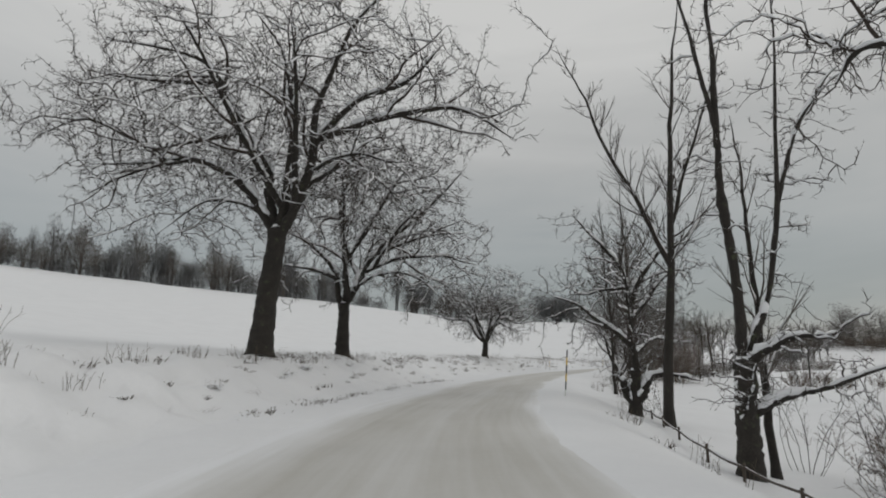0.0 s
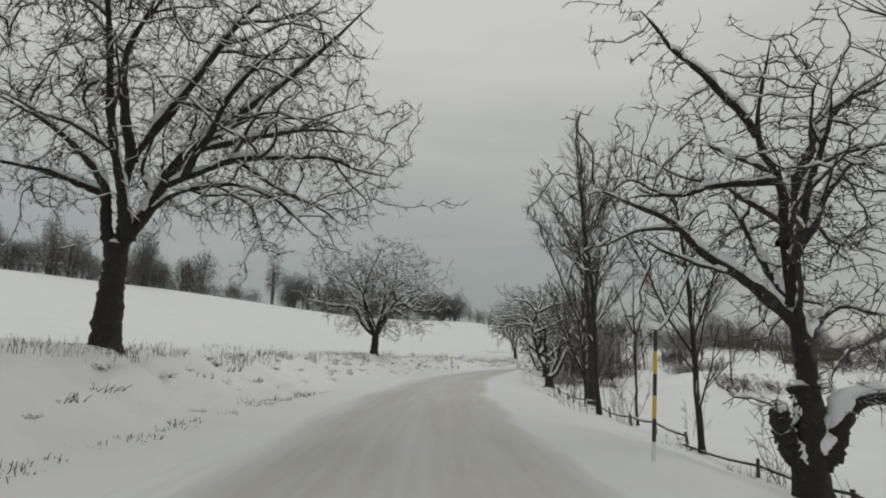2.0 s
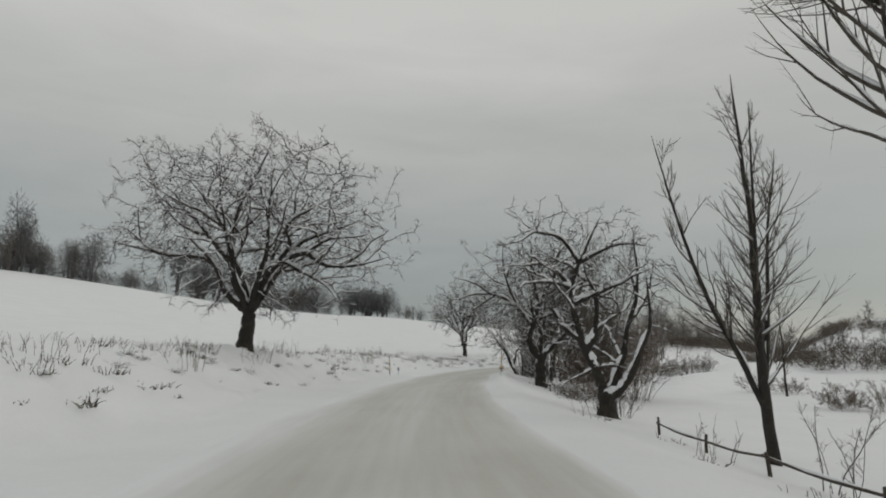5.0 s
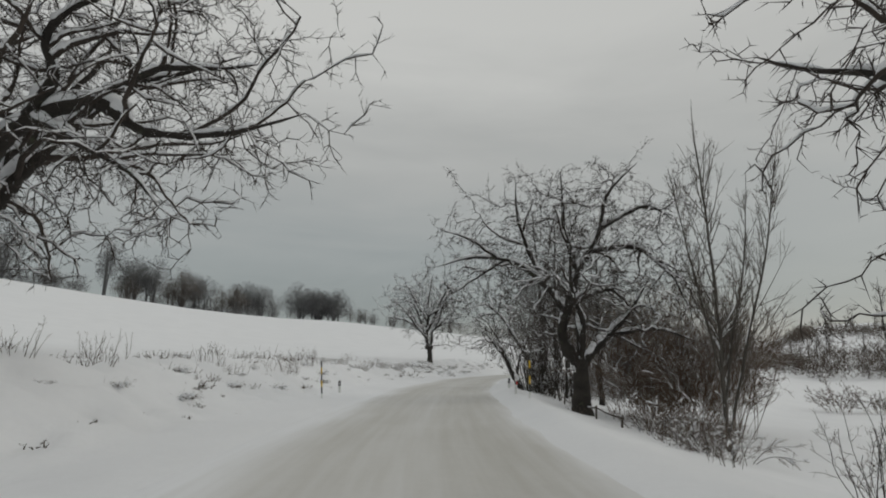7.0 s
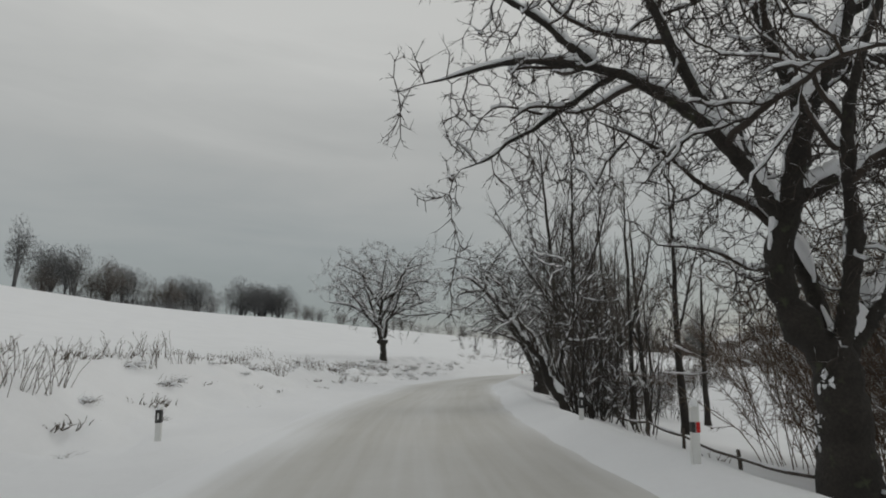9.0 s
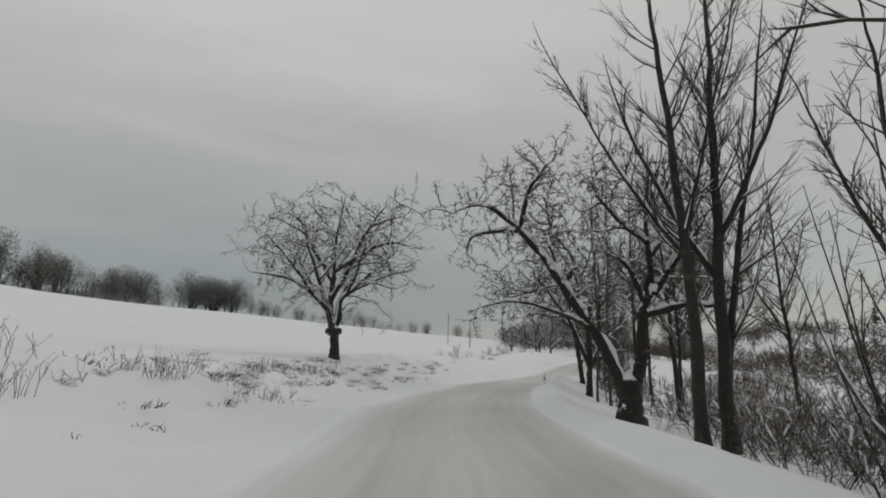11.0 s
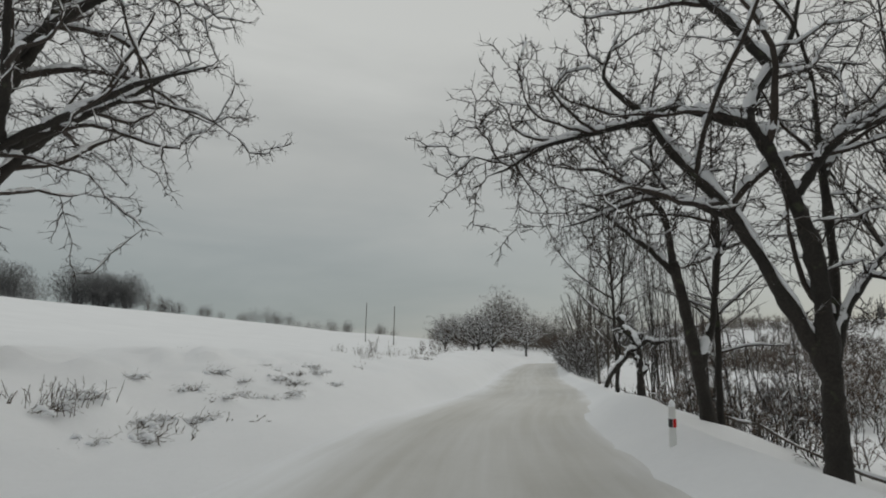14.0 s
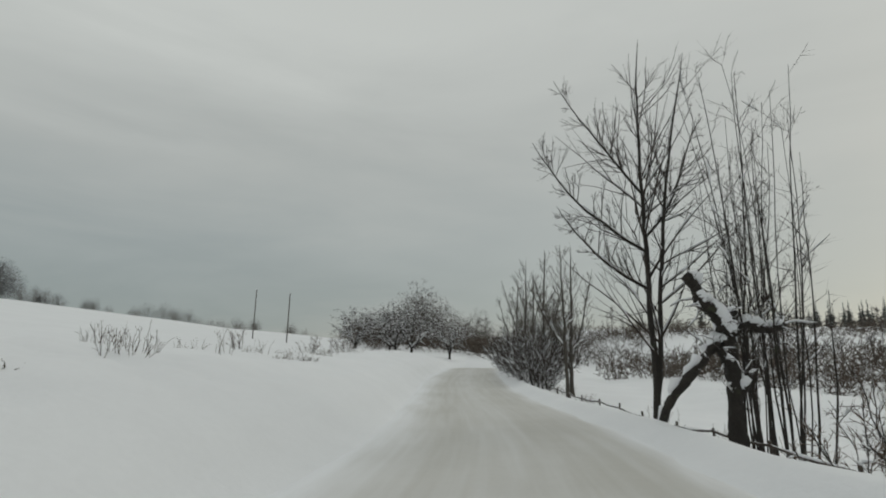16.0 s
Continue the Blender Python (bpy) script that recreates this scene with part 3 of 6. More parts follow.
        for k in range(1, mm):
            we, wb = .55 * we + rng.normal() * wander * 1.35, .55 * wb + rng.normal() * wander * 1.35
            e += radians(bend) / mm
            P[k] = P[k - 1] + length / (mm - 1) * np.array([math.cos(e + we) * math.cos(b + wb), math.cos(e + we) * math.sin(b + wb), math.sin(e + we)])
        q = np.linspace(0, 1, mm)
        R = (r * (1 - q) ** .9 + .012 * thick) * (1 + .05 * rng.normal(size=mm))
        R[0] *= 1.15
        LP.append(P)
        LR.append(R)
        made("limb", mesh_of("limb", *tubes(P[None], R[None], 9, rng, .08)), bark, base)
    LP, LR = np.array(LP), np.array(LR)
    middle, radii = np.array(crown[0], float), np.array(crown[1], float)
    lengths = np.linalg.norm(np.diff(LP, axis=1), axis=2).sum(1)
    SP, SR = LP, LR
    if forks:                                    # the limbs fork into lesser ones
        at, way, r, out = side_shoots(rng, LP, LR, forks + 1, .25, .85, (30, 65))
        pick = (r < .14) & (r > .018)
        at, way, r, out = at[pick], way[pick], r[pick], out[pick]
        way[:, 2] = np.maximum(way[:, 2], .1 if up > -.005 else -.25)
        way = unit(way)
        L = np.minimum(np.repeat(lengths, forks + 1)[pick] * rng.uniform(.3, .6, len(at)) * (1.2 - .5 * out) * reach, room(at, way, middle, radii) * .92)
        keep = L > .7
        at, way, r, L = at[keep], way[keep], r[keep], L[keep]
        if len(L):
            FP, FR = grown(rng, at, way, L, np.minimum(r * .66, .016 + L * .014), np.full(len(L), tip * 1.6 * thick), mm, wander * .75, up * .5)
            groups.append(tubes(FP[:, ::2], FR[:, ::2], 7, rng, .08))
            SP, SR = np.concatenate([LP, FP]), np.concatenate([LR, FR])
    # places that the crown reaches for: all through its lobed outline, and close round the limbs
    size = float(np.prod(radii) ** (1 / 3))
    near = int((260 + 60 * len(limbs)) * dense[0] / 8)
    k, i = rng.integers(0, len(SP), near), rng.integers(mm // 3, mm, near)
    aims = [SP[k, i] + rng.normal(size=(near, 3)) * np.minimum(.16 * size + .1, .95) * min(1.0, reach + .1)]
    if reach > .7:
        n = int(np.clip(np.prod(radii) * 4.3 * density, 220, 4600) * dense[0] / 8)
        v = unit(rng.normal(size=(n, 3)))
        lobe = .84 + .16 * np.sin(v[:, 0] * 5 + seed) * np.sin(v[:, 1] * 5 + 2 * seed) + .14 * np.sin(v[:, 2] * 7 + v[:, 0] * 4 + seed)
        v = v * (lobe * rng.uniform(0, 1, n) ** .42)[:, None]
        aims.append(middle + v * radii)
    aims = np.concatenate(aims)
    aims = aims[(aims[:, 2] > min(1.6, .4 * th + .6)) & (aims[:, 2] < 1.06 * height + .3)]
    step = float(np.clip(.045 * size, .16, .30))
    lines, width = branched(rng, SP, SR, aims, step, up, tip * thick, wander)
    for P, R in lines:
        sides = 6 if R[:, 0].max() > .035 else 4 if R[:, 0].max() > .014 else 3
        groups.append(tubes(P, R, sides, rng, .07 if sides > 3 else 0))
        if snow:
            got = snow_ridges(rng, P, R * 1.1, .0095, .06, .34, 4)
            snows += [got] if got is not None else []
    if snow:
        for got in (snow_clots(rng, SP, SR, 4), snow_ridges(rng, SP, SR, .014, .09)):
            snows += [got] if got is not None else []
    at, way, r, out = side_shoots(rng, LP, LR, 7, .1, .95, (45, 90), .2)     # short dead spurs
    L = rng.uniform(.08, .3, len(at))
    groups.append(spikes(at, way, L + r, .006 + .03 * L))
    # twigs along the lesser branches, each with spurs of its own
    at, way = width
    n = np.repeat(np.arange(len(at)), max(1, round(dense[1] * .36)))
    n = n[rng.random(len(n)) < .85]
    along = way[n]
    across = unit(np.cross(along, rng.normal(size=along.shape)))
    a = np.radians(rng.uniform(25, 75, len(n)))[:, None]
    way = unit(np.cos(a) * along + np.sin(a) * across + np.array([0, 0, up * 3]))
    L = rng.uniform(.12, .42, len(n)) * (.5 + .5 * reach) * np.clip(size / 4.5, .75, 1.15)
    groups.append(spikes(at[n], way, L, np.full(len(n), tip * .95 * thick)))
    k = np.repeat(np.arange(len(n)), max(1, dense[2] // 3))
    spur = unit(way[k] + .8 * rng.normal(size=(len(k), 3)))
    groups.append(spikes(at[n][k] + way[k] * (L[k] * rng.uniform(.25, .85, len(k)))[:, None], spur, L[k] * rng.uniform(.25, .6, len(k)), np.full(len(k), tip * .75 * thick)))
    made("crown", mesh_of("crown", *joined([g for g in groups if len(g[0])])), twig, base, "dense fine bare twigs", kind="stuff")
    if snow and snows:
        made("snow_cover", mesh_of("snow_cover", *joined(snows)), lying_snow, base, "fresh snow lying along the branches", kind="stuff")
    return base


def stand(label, s, d, height, lean, r, seed, twig, bark, spread=35, n_side=26, first=.22, group="slender roadside trees", droop=.03, fork=None, dense=(6, 4), width=.26, tip=.0064, stout=1.0):
    """A slender tree: one straight stem to the top, with steep side shoots. fork: (height, bearing, elevation, length) of further stems."""
    rng = np.random.default_rng(seed)
    x, y, rz = from_lane(float(s), float(d))
    base = new("slender_tree")
    base.matrix_world = pose(x, y, above(x, y) - .12, 0, 0, rz)
    tagged(base, label, "tree", group)
    m = 22
    t = np.linspace(0, 1, m)
    line = np.stack([lean[0] * t ** 1.4, lean[1] * t ** 1.4, height * t], -1)
    line[2:, :2] += np.cumsum(rng.normal(size=(m - 2, 2)) * height * .0024, axis=0)
    stems, radii, lens = [line], [r * (1 - t) ** .8 + .006], [height]
    for h, bear, el, length in fork or ():
        at = np.array([np.interp(h / height, t, line[:, k]) for k in range(3)])
        b, e = radians(bear), radians(el)
        P = np.empty((m, 3))
        P[0] = at
        w = 0.0
        for k in range(1, m):
            e += (radians(80) - e) * .045
            w = .6 * w + rng.normal() * .045
            b += rng.normal() * .05
            P[k] = P[k - 1] + length / (m - 1) * np.array([math.cos(e + w) * math.cos(b), math.cos(e + w) * math.sin(b), math.sin(e + w)])
        stems.append(P)
        radii.append(min(r * (1 - h / height) * .8, .014 + length * .0075) * stout * (1 - t) ** .8 + .006)
        lens.append(length)
    for k, (P, R) in enumerate(zip(stems, radii)):
        if k == 0:
            R[0] *= 1.35
        made("trunk" if k == 0 else "stem", mesh_of("trunk", *tubes(P[None], R[None], 9, rng, .03)), bark, base)
    SP, SR = np.array(stems), np.array(radii)
    at, way, rr, out = (np.concatenate(q) for q in zip(*(side_shoots(rng, SP[k:k + 1], SR[k:k + 1], n_side, first if k == 0 else .1, .9, (spread - 8, spread + 20), .1) for k in range(len(SP)))))
    L = np.repeat(lens, n_side) * width * 1.15 * rng.uniform(.4, 1.1, len(at)) * np.clip(1.15 - .85 * out, .12, 1)
    BP, BR = grown(rng, at, way, L, np.minimum(rr * .5, .007 + L * .009), np.full(len(L), tip * .75), 8, .075, .13 - droop)
    groups = [tubes(BP, BR, 4)]
    snows = []
    got = snow_ridges(rng, BP, BR, .015, .03, .5, 4)
    snows += [got] if got is not None else []
    got = snow_ridges(rng, SP, SR, .03, .04, .5)
    snows += [got] if got is not None else []
    each = max(2, round(dense[0] * .75))
    at, way, rr, out = side_shoots(rng, BP, BR, each, .1, .85, (18, 42), .1)
    L = np.repeat(L, each) * rng.uniform(.35, .8, len(at)) * (1.1 - .75 * out)
    CP, CR = grown(rng, at, way, L, np.minimum(rr * .8, .004 + L * .008), np.full(len(L), tip * .55), 3, .1, .12 - droop)
    groups.append(tubes(CP, CR, 3))
    at, way, rr, out = side_shoots(rng, CP, CR, dense[1], .05, .8, (18, 42), .1)
    L = np.maximum(np.repeat(L, dense[1]) * rng.uniform(.3, .65, len(at)) * (1.1 - .6 * out), .13)
    groups.append(spikes(at, way, L, np.full(len(L), tip * .65)))
    made("crown", mesh_of("crown", *joined(groups)), twig, base, "upswept fine bare twigs", kind="stuff")
    if snows:
        made("snow_cover", mesh_of("snow_cover", *joined(snows)), lying_snow, base, "snow caught on the side branches", kind="stuff")
    return base


def shrub_parts(rng, stems, height, spread, r, shoots=(8, 6), base_spread=.4, tip=.0055, thin=.35, arch=0.0, stray=.13, clot=1.0):
    """Many stems from one root, with shoots: the stems' lines, and twigs and snow as meshes' data."""
    a = rng.uniform(0, 2 * np.pi, stems)
    out = np.sqrt(rng.uniform(0, 1, stems))
    start = np.stack([np.cos(a) * out * base_spread, np.sin(a) * out * base_spread, 0 * a], -1)
    lean = out * np.tan(np.radians(spread))
    way = np.stack([np.cos(a) * lean, np.sin(a) * lean, np.ones(stems)], -1)
    L = height * rng.uniform(.5, 1.0, stems) * (1 - .25 * out)
    P, R = grown(rng, start, way, L, r * rng.uniform(.5, 1, stems), np.full(stems, tip), 9, stray, .04 - arch)
    at, w, rr, o = side_shoots(rng, P, R, shoots[0], .2, 1.0, (22, 60), .15)
    LL = np.repeat(L, shoots[0]) * thin * rng.uniform(.4, 1, len(at)) * (1.1 - .6 * o)
    BP, BR = grown(rng, at, w, LL, np.minimum(rr * .7, .012), np.full(len(LL), tip * .8), 4, .2, .05 - arch)
    at, w, rr, o = side_shoots(rng, BP, BR, shoots[1], .15, 1.0, (25, 70), .1)
    LT = np.maximum(np.repeat(LL, shoots[1]) * rng.uniform(.25, .6, len(at)), .12)
    pick = rng.random(len(BP)) < .28 * clot
    snows = [g for g in (snow_ridges(rng, P, R, .012, .04, .5), snow_ridges(rng, BP[pick], BR[pick] * 2.2 * clot, .008, .04 * clot, .8, 4)) if g is not None]
    return (P, R), joined([tubes(BP, BR, 3), spikes(at, w, LT, np.full(len(LT), tip * .85))]), joined(snows) if snows else None


def shrub(label, s, d, seed, stems=9, height=4.0, spread=18, r=.03, twig=None, bark=None, name="shrub", group="roadside shrubs", **more):
    rng = np.random.default_rng(seed)
    x, y, rz = from_lane(float(s), float(d))
    base = new(name)
    base.matrix_world = pose(x, y, above(x, y) - .1, 0, 0, rz)
    tagged(base, label, "shrub", group)
    (P, R), b, c = shrub_parts(rng, stems, height, spread, r, **more)
    for k in range(stems):
        made("stem", mesh_of("stem", *tubes(P[k:k + 1], R[k:k + 1], 5, rng, .04)), bark or bark_grey, base)
    made("crown", mesh_of("crown", *b), twig or twig_grey, base, "tangle of fine bare twigs", kind="stuff")
    if c is not None:
        made("snow_cover", mesh_of("snow_cover", *c), lying_snow, base, "lumps of snow caught in the twigs", kind="stuff")
    return base


# ---------------------------------------------------------------- trees on the left bank
tree("tall old bare fruit tree with spreading snowy limbs on the bank", 21.1, -8.7, 15, (4.9, .46, .45, .1),
     [(4.7, ((-.2, 0, 5.8), (-1.2, 0, 7.0), (-3.6, -.1, 8.3), (-5.5, -.1, 8.4), (-8.4, -.2, 8.6)), .2), (None, ((-4.9, -.1, 8.45), (-5.9, -.1, 9.2), (-9.0, -.2, 10.5), (-11.4, -.2, 10.0)), .09), (4.8, ((-.1, .1, 6.7), (-.25, .1, 7.9), (-1.7, .2, 10.3), (-3.0, .2, 12.7), (-5.3, .3, 13.9), (-9.0, .3, 14.6)), .2),
      (4.9, ((.8, 0, 6.9), (.95, 0, 10.1), (.5, .1, 12.0), (-1.3, .2, 15.2)), .2), (4.8, ((1.2, -.1, 5.9), (2.0, -.2, 8.3), (2.2, -.2, 10.5), (3.3, -.3, 13.0), (4.8, -.4, 15.0)), .23), (None, ((2.1, -.2, 8.3), (3.9, -.3, 10.1), (5.8, -.3, 10.9), (7.5, -.4, 12.2)), .13)] + [(None, ((2.2, -.2, 8.8), (5.8, 0, 9.7), (8.3, .1, 9.5), (9.9, .1, 8.2)), .13),
      (4.6, ((-.6, -.1, 6.0), (-2.4, -.3, 6.3), (-4.4, -.4, 5.2)), .08), (None, ((1.2, -.1, 5.9), (1.8, -1.6, 7.6), (2.6, -3.6, 9.4), (3.4, -5.4, 10.6)), .14), (None, ((.4, 0, 5.8), (-.2, -1.6, 7.8), (-.8, -3.4, 10.2), (-1.2, -5.0, 12.0)), .14)] + [(None, ((.6, 0, 6.0), (.6, 2.0, 8.2), (.4, 4.4, 10.6), (.2, 6.2, 12.0)), .15), (None, ((1.5, -.1, 6.6), (2.8, 1.8, 8.4), (4.6, 3.6, 9.8)), .11),
      (None, ((-1.4, 0, 7.1), (-2.6, 1.6, 8.8), (-4.2, 3.2, 10.4)), .1), (None, ((-3.4, -.1, 8.2), (-5.2, -1.4, 7.4), (-6.8, -2.0, 6.4)), .07), (None, ((-2.4, .2, 11.6), (-5.0, -.6, 11.8), (-8.0, -.8, 12.4)), .09), (None, ((1.7, -.2, 7.6), (3.6, -.8, 7.8), (6.2, -1.0, 7.2)), .08)],
     ((-.4, 0, 9.8), (11.4, 7.6, 6.4)), 11, bark_dark, twig_dark, (10, 9, 6), .19, -.01, 1.15, forks=4, rough=.05, density=1.6)
tree("old bare fruit tree forked low into three snowy stems", 30.0, -8.85, 12, (2.8, .38, .05, 0),
     [(2.6, ((-.35, 0, 3.5), (-.7, 0, 5.0), (-2.4, 0, 6.7), (-4.2, 0, 7.8)), .18), (2.8, ((.12, 0, 3.7), (.2, 0, 5.5), (2.5, .1, 9.0), (4.2, .1, 11.0)), .2), (2.7, ((.7, 0, 3.8), (1.3, 0, 4.9), (2.9, -.1, 6.6), (5.4, -.2, 8.6), (7.2, -.2, 10.4)), .19), (None, ((1.1, 0, 4.6), (3.4, -.3, 5.3), (6.0, -.4, 5.3), (7.6, -.4, 4.8)), .08), (None, ((.35, 0, 5.2), (-.4, .1, 9.0), (.8, .2, 11.6)), .14)] + [(None, ((.4, 0, 3.2), (.6, -1.4, 5.2), (1.2, -3.4, 7.6), (1.6, -5.0, 9.0)), .13), (None, ((.4, 0, 3.4), (.6, 1.6, 5.6), (1.4, 3.6, 8.2)), .13), (None, ((1.6, -.1, 5.0), (3.4, -1.6, 6.4), (5.4, -3.0, 7.6)), .1), (None, ((2.2, -.1, 5.6), (4.4, 1.2, 6.8), (6.6, 2.2, 7.2)), .09), (None, ((-.8, 0, 4.4), (-2.2, -1.0, 5.0), (-4.0, -1.8, 5.2)), .08), (None, ((3.2, -.2, 5.2), (5.0, -.8, 4.2), (6.6, -1.0, 3.4)), .05), (None, ((.8, -.1, 4.0), (2.4, -.6, 4.6), (4.4, -.9, 4.2), (5.8, -1.0, 3.0)), .06)],
     ((1.6, 0, 7.4), (7.0, 5.6, 5.2)), 12, bark_dark, twig_dark, (9, 9, 6), .19, -.02, 1.1, forks=4, rough=.06, density=1.5)
tree("round-headed bare apple tree dusted with snow", 62.2, -8.8, 10, (1.9, .37, .15, 0),
     [(2.3, ((-1.0, 0, 2.85), (-1.9, -.1, 4.4), (-4.0, -.3, 4.6), (-6.4, -.4, 5.3)), .17), (2.5, ((.9, -.3, 3.35), (1.5, -.4, 4.05), (2.7, -.5, 4.55), (3.7, -.5, 3.95), (5.0, -.5, 4.0), (6.6, -.5, 4.3)), .17),
      (2.5, ((-.7, .2, 3.5), (-.9, .3, 5.2), (-.6, .3, 7.6), (.7, .2, 10.2)), .18), (2.4, ((1.0, .5, 3.5), (2.3, .8, 5.4), (4.8, 1.0, 6.3)), .15)] + [(None, ((-.8, .2, 4.2), (-2.8, .4, 6.2), (-4.6, .5, 8.0)), .12),
      (None, ((1.5, -.4, 4.05), (2.1, -.6, 4.9), (1.9, -.7, 5.7), (2.7, -.8, 6.3), (3.8, -1.0, 6.9)), .1), (None, ((1.7, -.4, 4.0), (2.8, -.8, 3.5), (3.6, -1.0, 3.2), (4.4, -1.2, 2.4)), .07), (None, ((2.8, -.5, 4.5), (3.9, -.4, 5.2), (5.6, -.2, 5.5)), .08),
      (2.3, 260, 54, 6.0, .14, -4), (2.5, 305, 66, 6.8, .14, 0), (2.4, 95, 52, 6.2, .14, -4), (2.5, 60, 76, 7.4, .15, 0), (2.5, 225, 66, 6.6, .12, 0)],
     ((.1, 0, 6.2), (6.9, 6.0, 4.8)), 13, bark_dark, twig_dark, (9, 9, 6), .17, .0, 1.05, density=2.2, forks=4)
tree("round-headed bare apple tree with a knotted pollard trunk", 111.5, -9.9, 10, (1.55, .28, -.08, 0),
     [(1.5, ((-.45, 0, 2.3), (-1.05, -.1, 3.35), (-3.0, -.3, 4.6), (-5.6, -.3, 5.0)), .16), (1.9, ((.25, 0, 2.4), (.45, 0, 3.5), (2.5, -.1, 4.4), (4.6, -.2, 4.9)), .12), (1.9, ((-.4, 0, 2.8), (-.4, .1, 4.5), (-.2, .1, 6.2), (.2, .1, 9.4)), .19), (None, ((-.4, .1, 4.3), (-2.2, .2, 7.2), (-3.2, .3, 9.0)), .12), (None, ((-.4, 0, 3.3), (.8, .2, 5.6), (1.7, .3, 7.5), (2.8, .4, 8.6)), .13)] + [(None, ((-.3, 0, 4.9), (1.4, -.2, 5.75), (2.9, -.3, 6.3), (4.4, -.3, 6.1)), .1), (1.5, ((-.2, .9, 3.4), (.1, 2.2, 5.2), (.3, 4.0, 6.8)), .13), (1.5, ((-.4, -.9, 3.4), (-.4, -2.4, 5.2), (-.2, -4.2, 6.4)), .13), (None, ((-1.0, -.1, 3.4), (-2.4, .8, 5.2), (-4.0, 1.6, 6.8)), .1), (None, ((-1.2, -.1, 3.6), (-2.2, -1.2, 5.2), (-3.6, -2.2, 7.0)), .1), (None, ((.5, 0, 3.6), (1.4, 1.2, 4.8), (2.8, 2.4, 6.4)), .09), (None, ((.5, 0, 3.6), (1.6, -1.2, 4.8), (2.6, -2.4, 6.6)), .09)],
     ((-.3, 0, 6.6), (5.2, 5.0, 3.3)), 14, bark_dark, twig_dark, (8, 8, 6), .16, .01, 1.0, forks=4, rough=.08, burr=1.9, density=1.7)

# ---------------------------------------------------------------- trees along the fall to the right
tree("old bare tree hanging a snowy limb over the verge", 5.2, 7.0, 9, (3.4, .26, .1, 0),
     [(3.3, ((-.1, .6, 4.8), (-.5, 1.2, 6.2), (-1.0, 1.7, 6.9), (-1.4, 2.0, 6.4)), .09), (3.4, ((.3, .1, 5.2), (.6, .2, 7.6), (.8, .2, 9.6)), .17), (3.2, ((.8, -.2, 4.6), (2.0, -.4, 6.0), (3.2, -.6, 6.6)), .12), (3.3, ((-.2, -.8, 5.0), (-.5, -2.0, 6.8)), .1), (3.3, ((.3, 1.0, 5.0), (.6, 2.2, 6.6)), .1)],
     ((.2, .2, 6.8), (3.0, 2.6, 3.0)), 20, bark_dark, twig_dark, (6, 5, 5), .18, .0, .9, forks=2)
tree("old bare tree with a thick stub trunk and two tall stems", 13.8, 6.5, 15, (2.5, .27, .1, .1),
     [(2.4, ((.18, .1, 4.3), (.13, .1, 6.3), (.03, .1, 8.0), (-.5, .2, 10.6), (-.8, .2, 13.5)), .125), (None, ((.05, .1, 7.8), (.15, .1, 11.5), (.2, .2, 14)), .07), (2.3, ((.4, .1, 3.0), (.95, .1, 4.5), (1.35, .1, 7.0), (1.5, .2, 10.0), (1.6, .2, 13.0)), .09), (None, ((1.2, .1, 6.5), (2.0, .2, 8.3), (3.2, .2, 9.9)), .05), (1.3, ((.3, 0, 1.5), (1.0, 0, 1.85), (2.0, -.1, 2.1), (3.4, -.1, 2.6)), .11), (2.2, ((.4, -.1, 2.75), (1.2, -.2, 3.1), (2.2, -.2, 3.3)), .13), (1.2, ((.0, -.5, 1.8), (-.2, -1.4, 2.6)), .08)],
     ((.4, .2, 8.0), (2.6, 2.6, 7.0)), 21, bark_dark, twig_dark, (9, 5, 5), .16, .03, .9, forks=0, reach=.55)
stand("thin straight bare sapling beside the old stub", 14.6, 7.3, 9.0, (-.2, .2), .10, 22, twig_grey, bark_dark, n_side=18)
stand("slender bare ash forked into two tall stems", 20.7, 6.25, 16, (1.5, .2), .17, 23, twig_dark, bark_dark, 50, 30, .3, fork=((5.4, 172, 64, 10.0), (6.8, 20, 66, 7.5)), dense=(7, 4), width=.2)
tree("broken old fruit tree with a snowy arching low limb", 22.9, 5.5, 8, (1.6, .25, .08, 0),
     [(1.5, ((.13, 0, 1.9), (.07, 0, 2.7), (0, 0, 3.85), (-.12, 0, 4.9), (-.2, 0, 5.8), (.1, 0, 7.2)), .14), (None, ((0, 0, 2.6), (-.6, -.1, 3.15), (-1.3, -.1, 3.7), (-2.05, -.2, 4.25), (-2.9, -.2, 4.6)), .09), (None, ((0, 0, 3.7), (.4, 0, 5.0), (1.3, .1, 6.2), (2.2, .1, 6.7)), .1), (None, ((.05, 0, 3.5), (.9, .2, 4.6), (1.9, .3, 5.6)), .08)] + [(None, ((-.12, 0, 4.8), (-1.1, 0, 4.75), (-2.3, .1, 4.6)), .06), (None, ((-.2, 0, 5.6), (-.7, 0, 6.35), (-1.4, .1, 7.2), (-2.0, .1, 7.8)), .06),
      (.5, ((.3, -.1, .9), (.6, -.2, 1.45), (1.3, -.3, 1.6), (2.4, -.4, 1.3)), .17), (.4, ((-.3, 0, 1.0), (-.36, 0, 1.4)), .15, .6), (None, ((0, 0, 3.0), (.2, 1.2, 4.2), (.3, 2.2, 5.4)), .08), (None, ((0, 0, 3.2), (-.2, -1.0, 4.4), (-.4, -2.0, 5.4)), .07), (None, ((.05, 0, 2.4), (.9, .3, 2.9), (1.9, .4, 2.8)), .06)],
     ((-.2, 0, 4.9), (3.3, 2.8, 3.2)), 242, bark_dark, twig_dark, (8, 5, 4), .17, .0, .9, forks=2, rough=.1, density=.8)
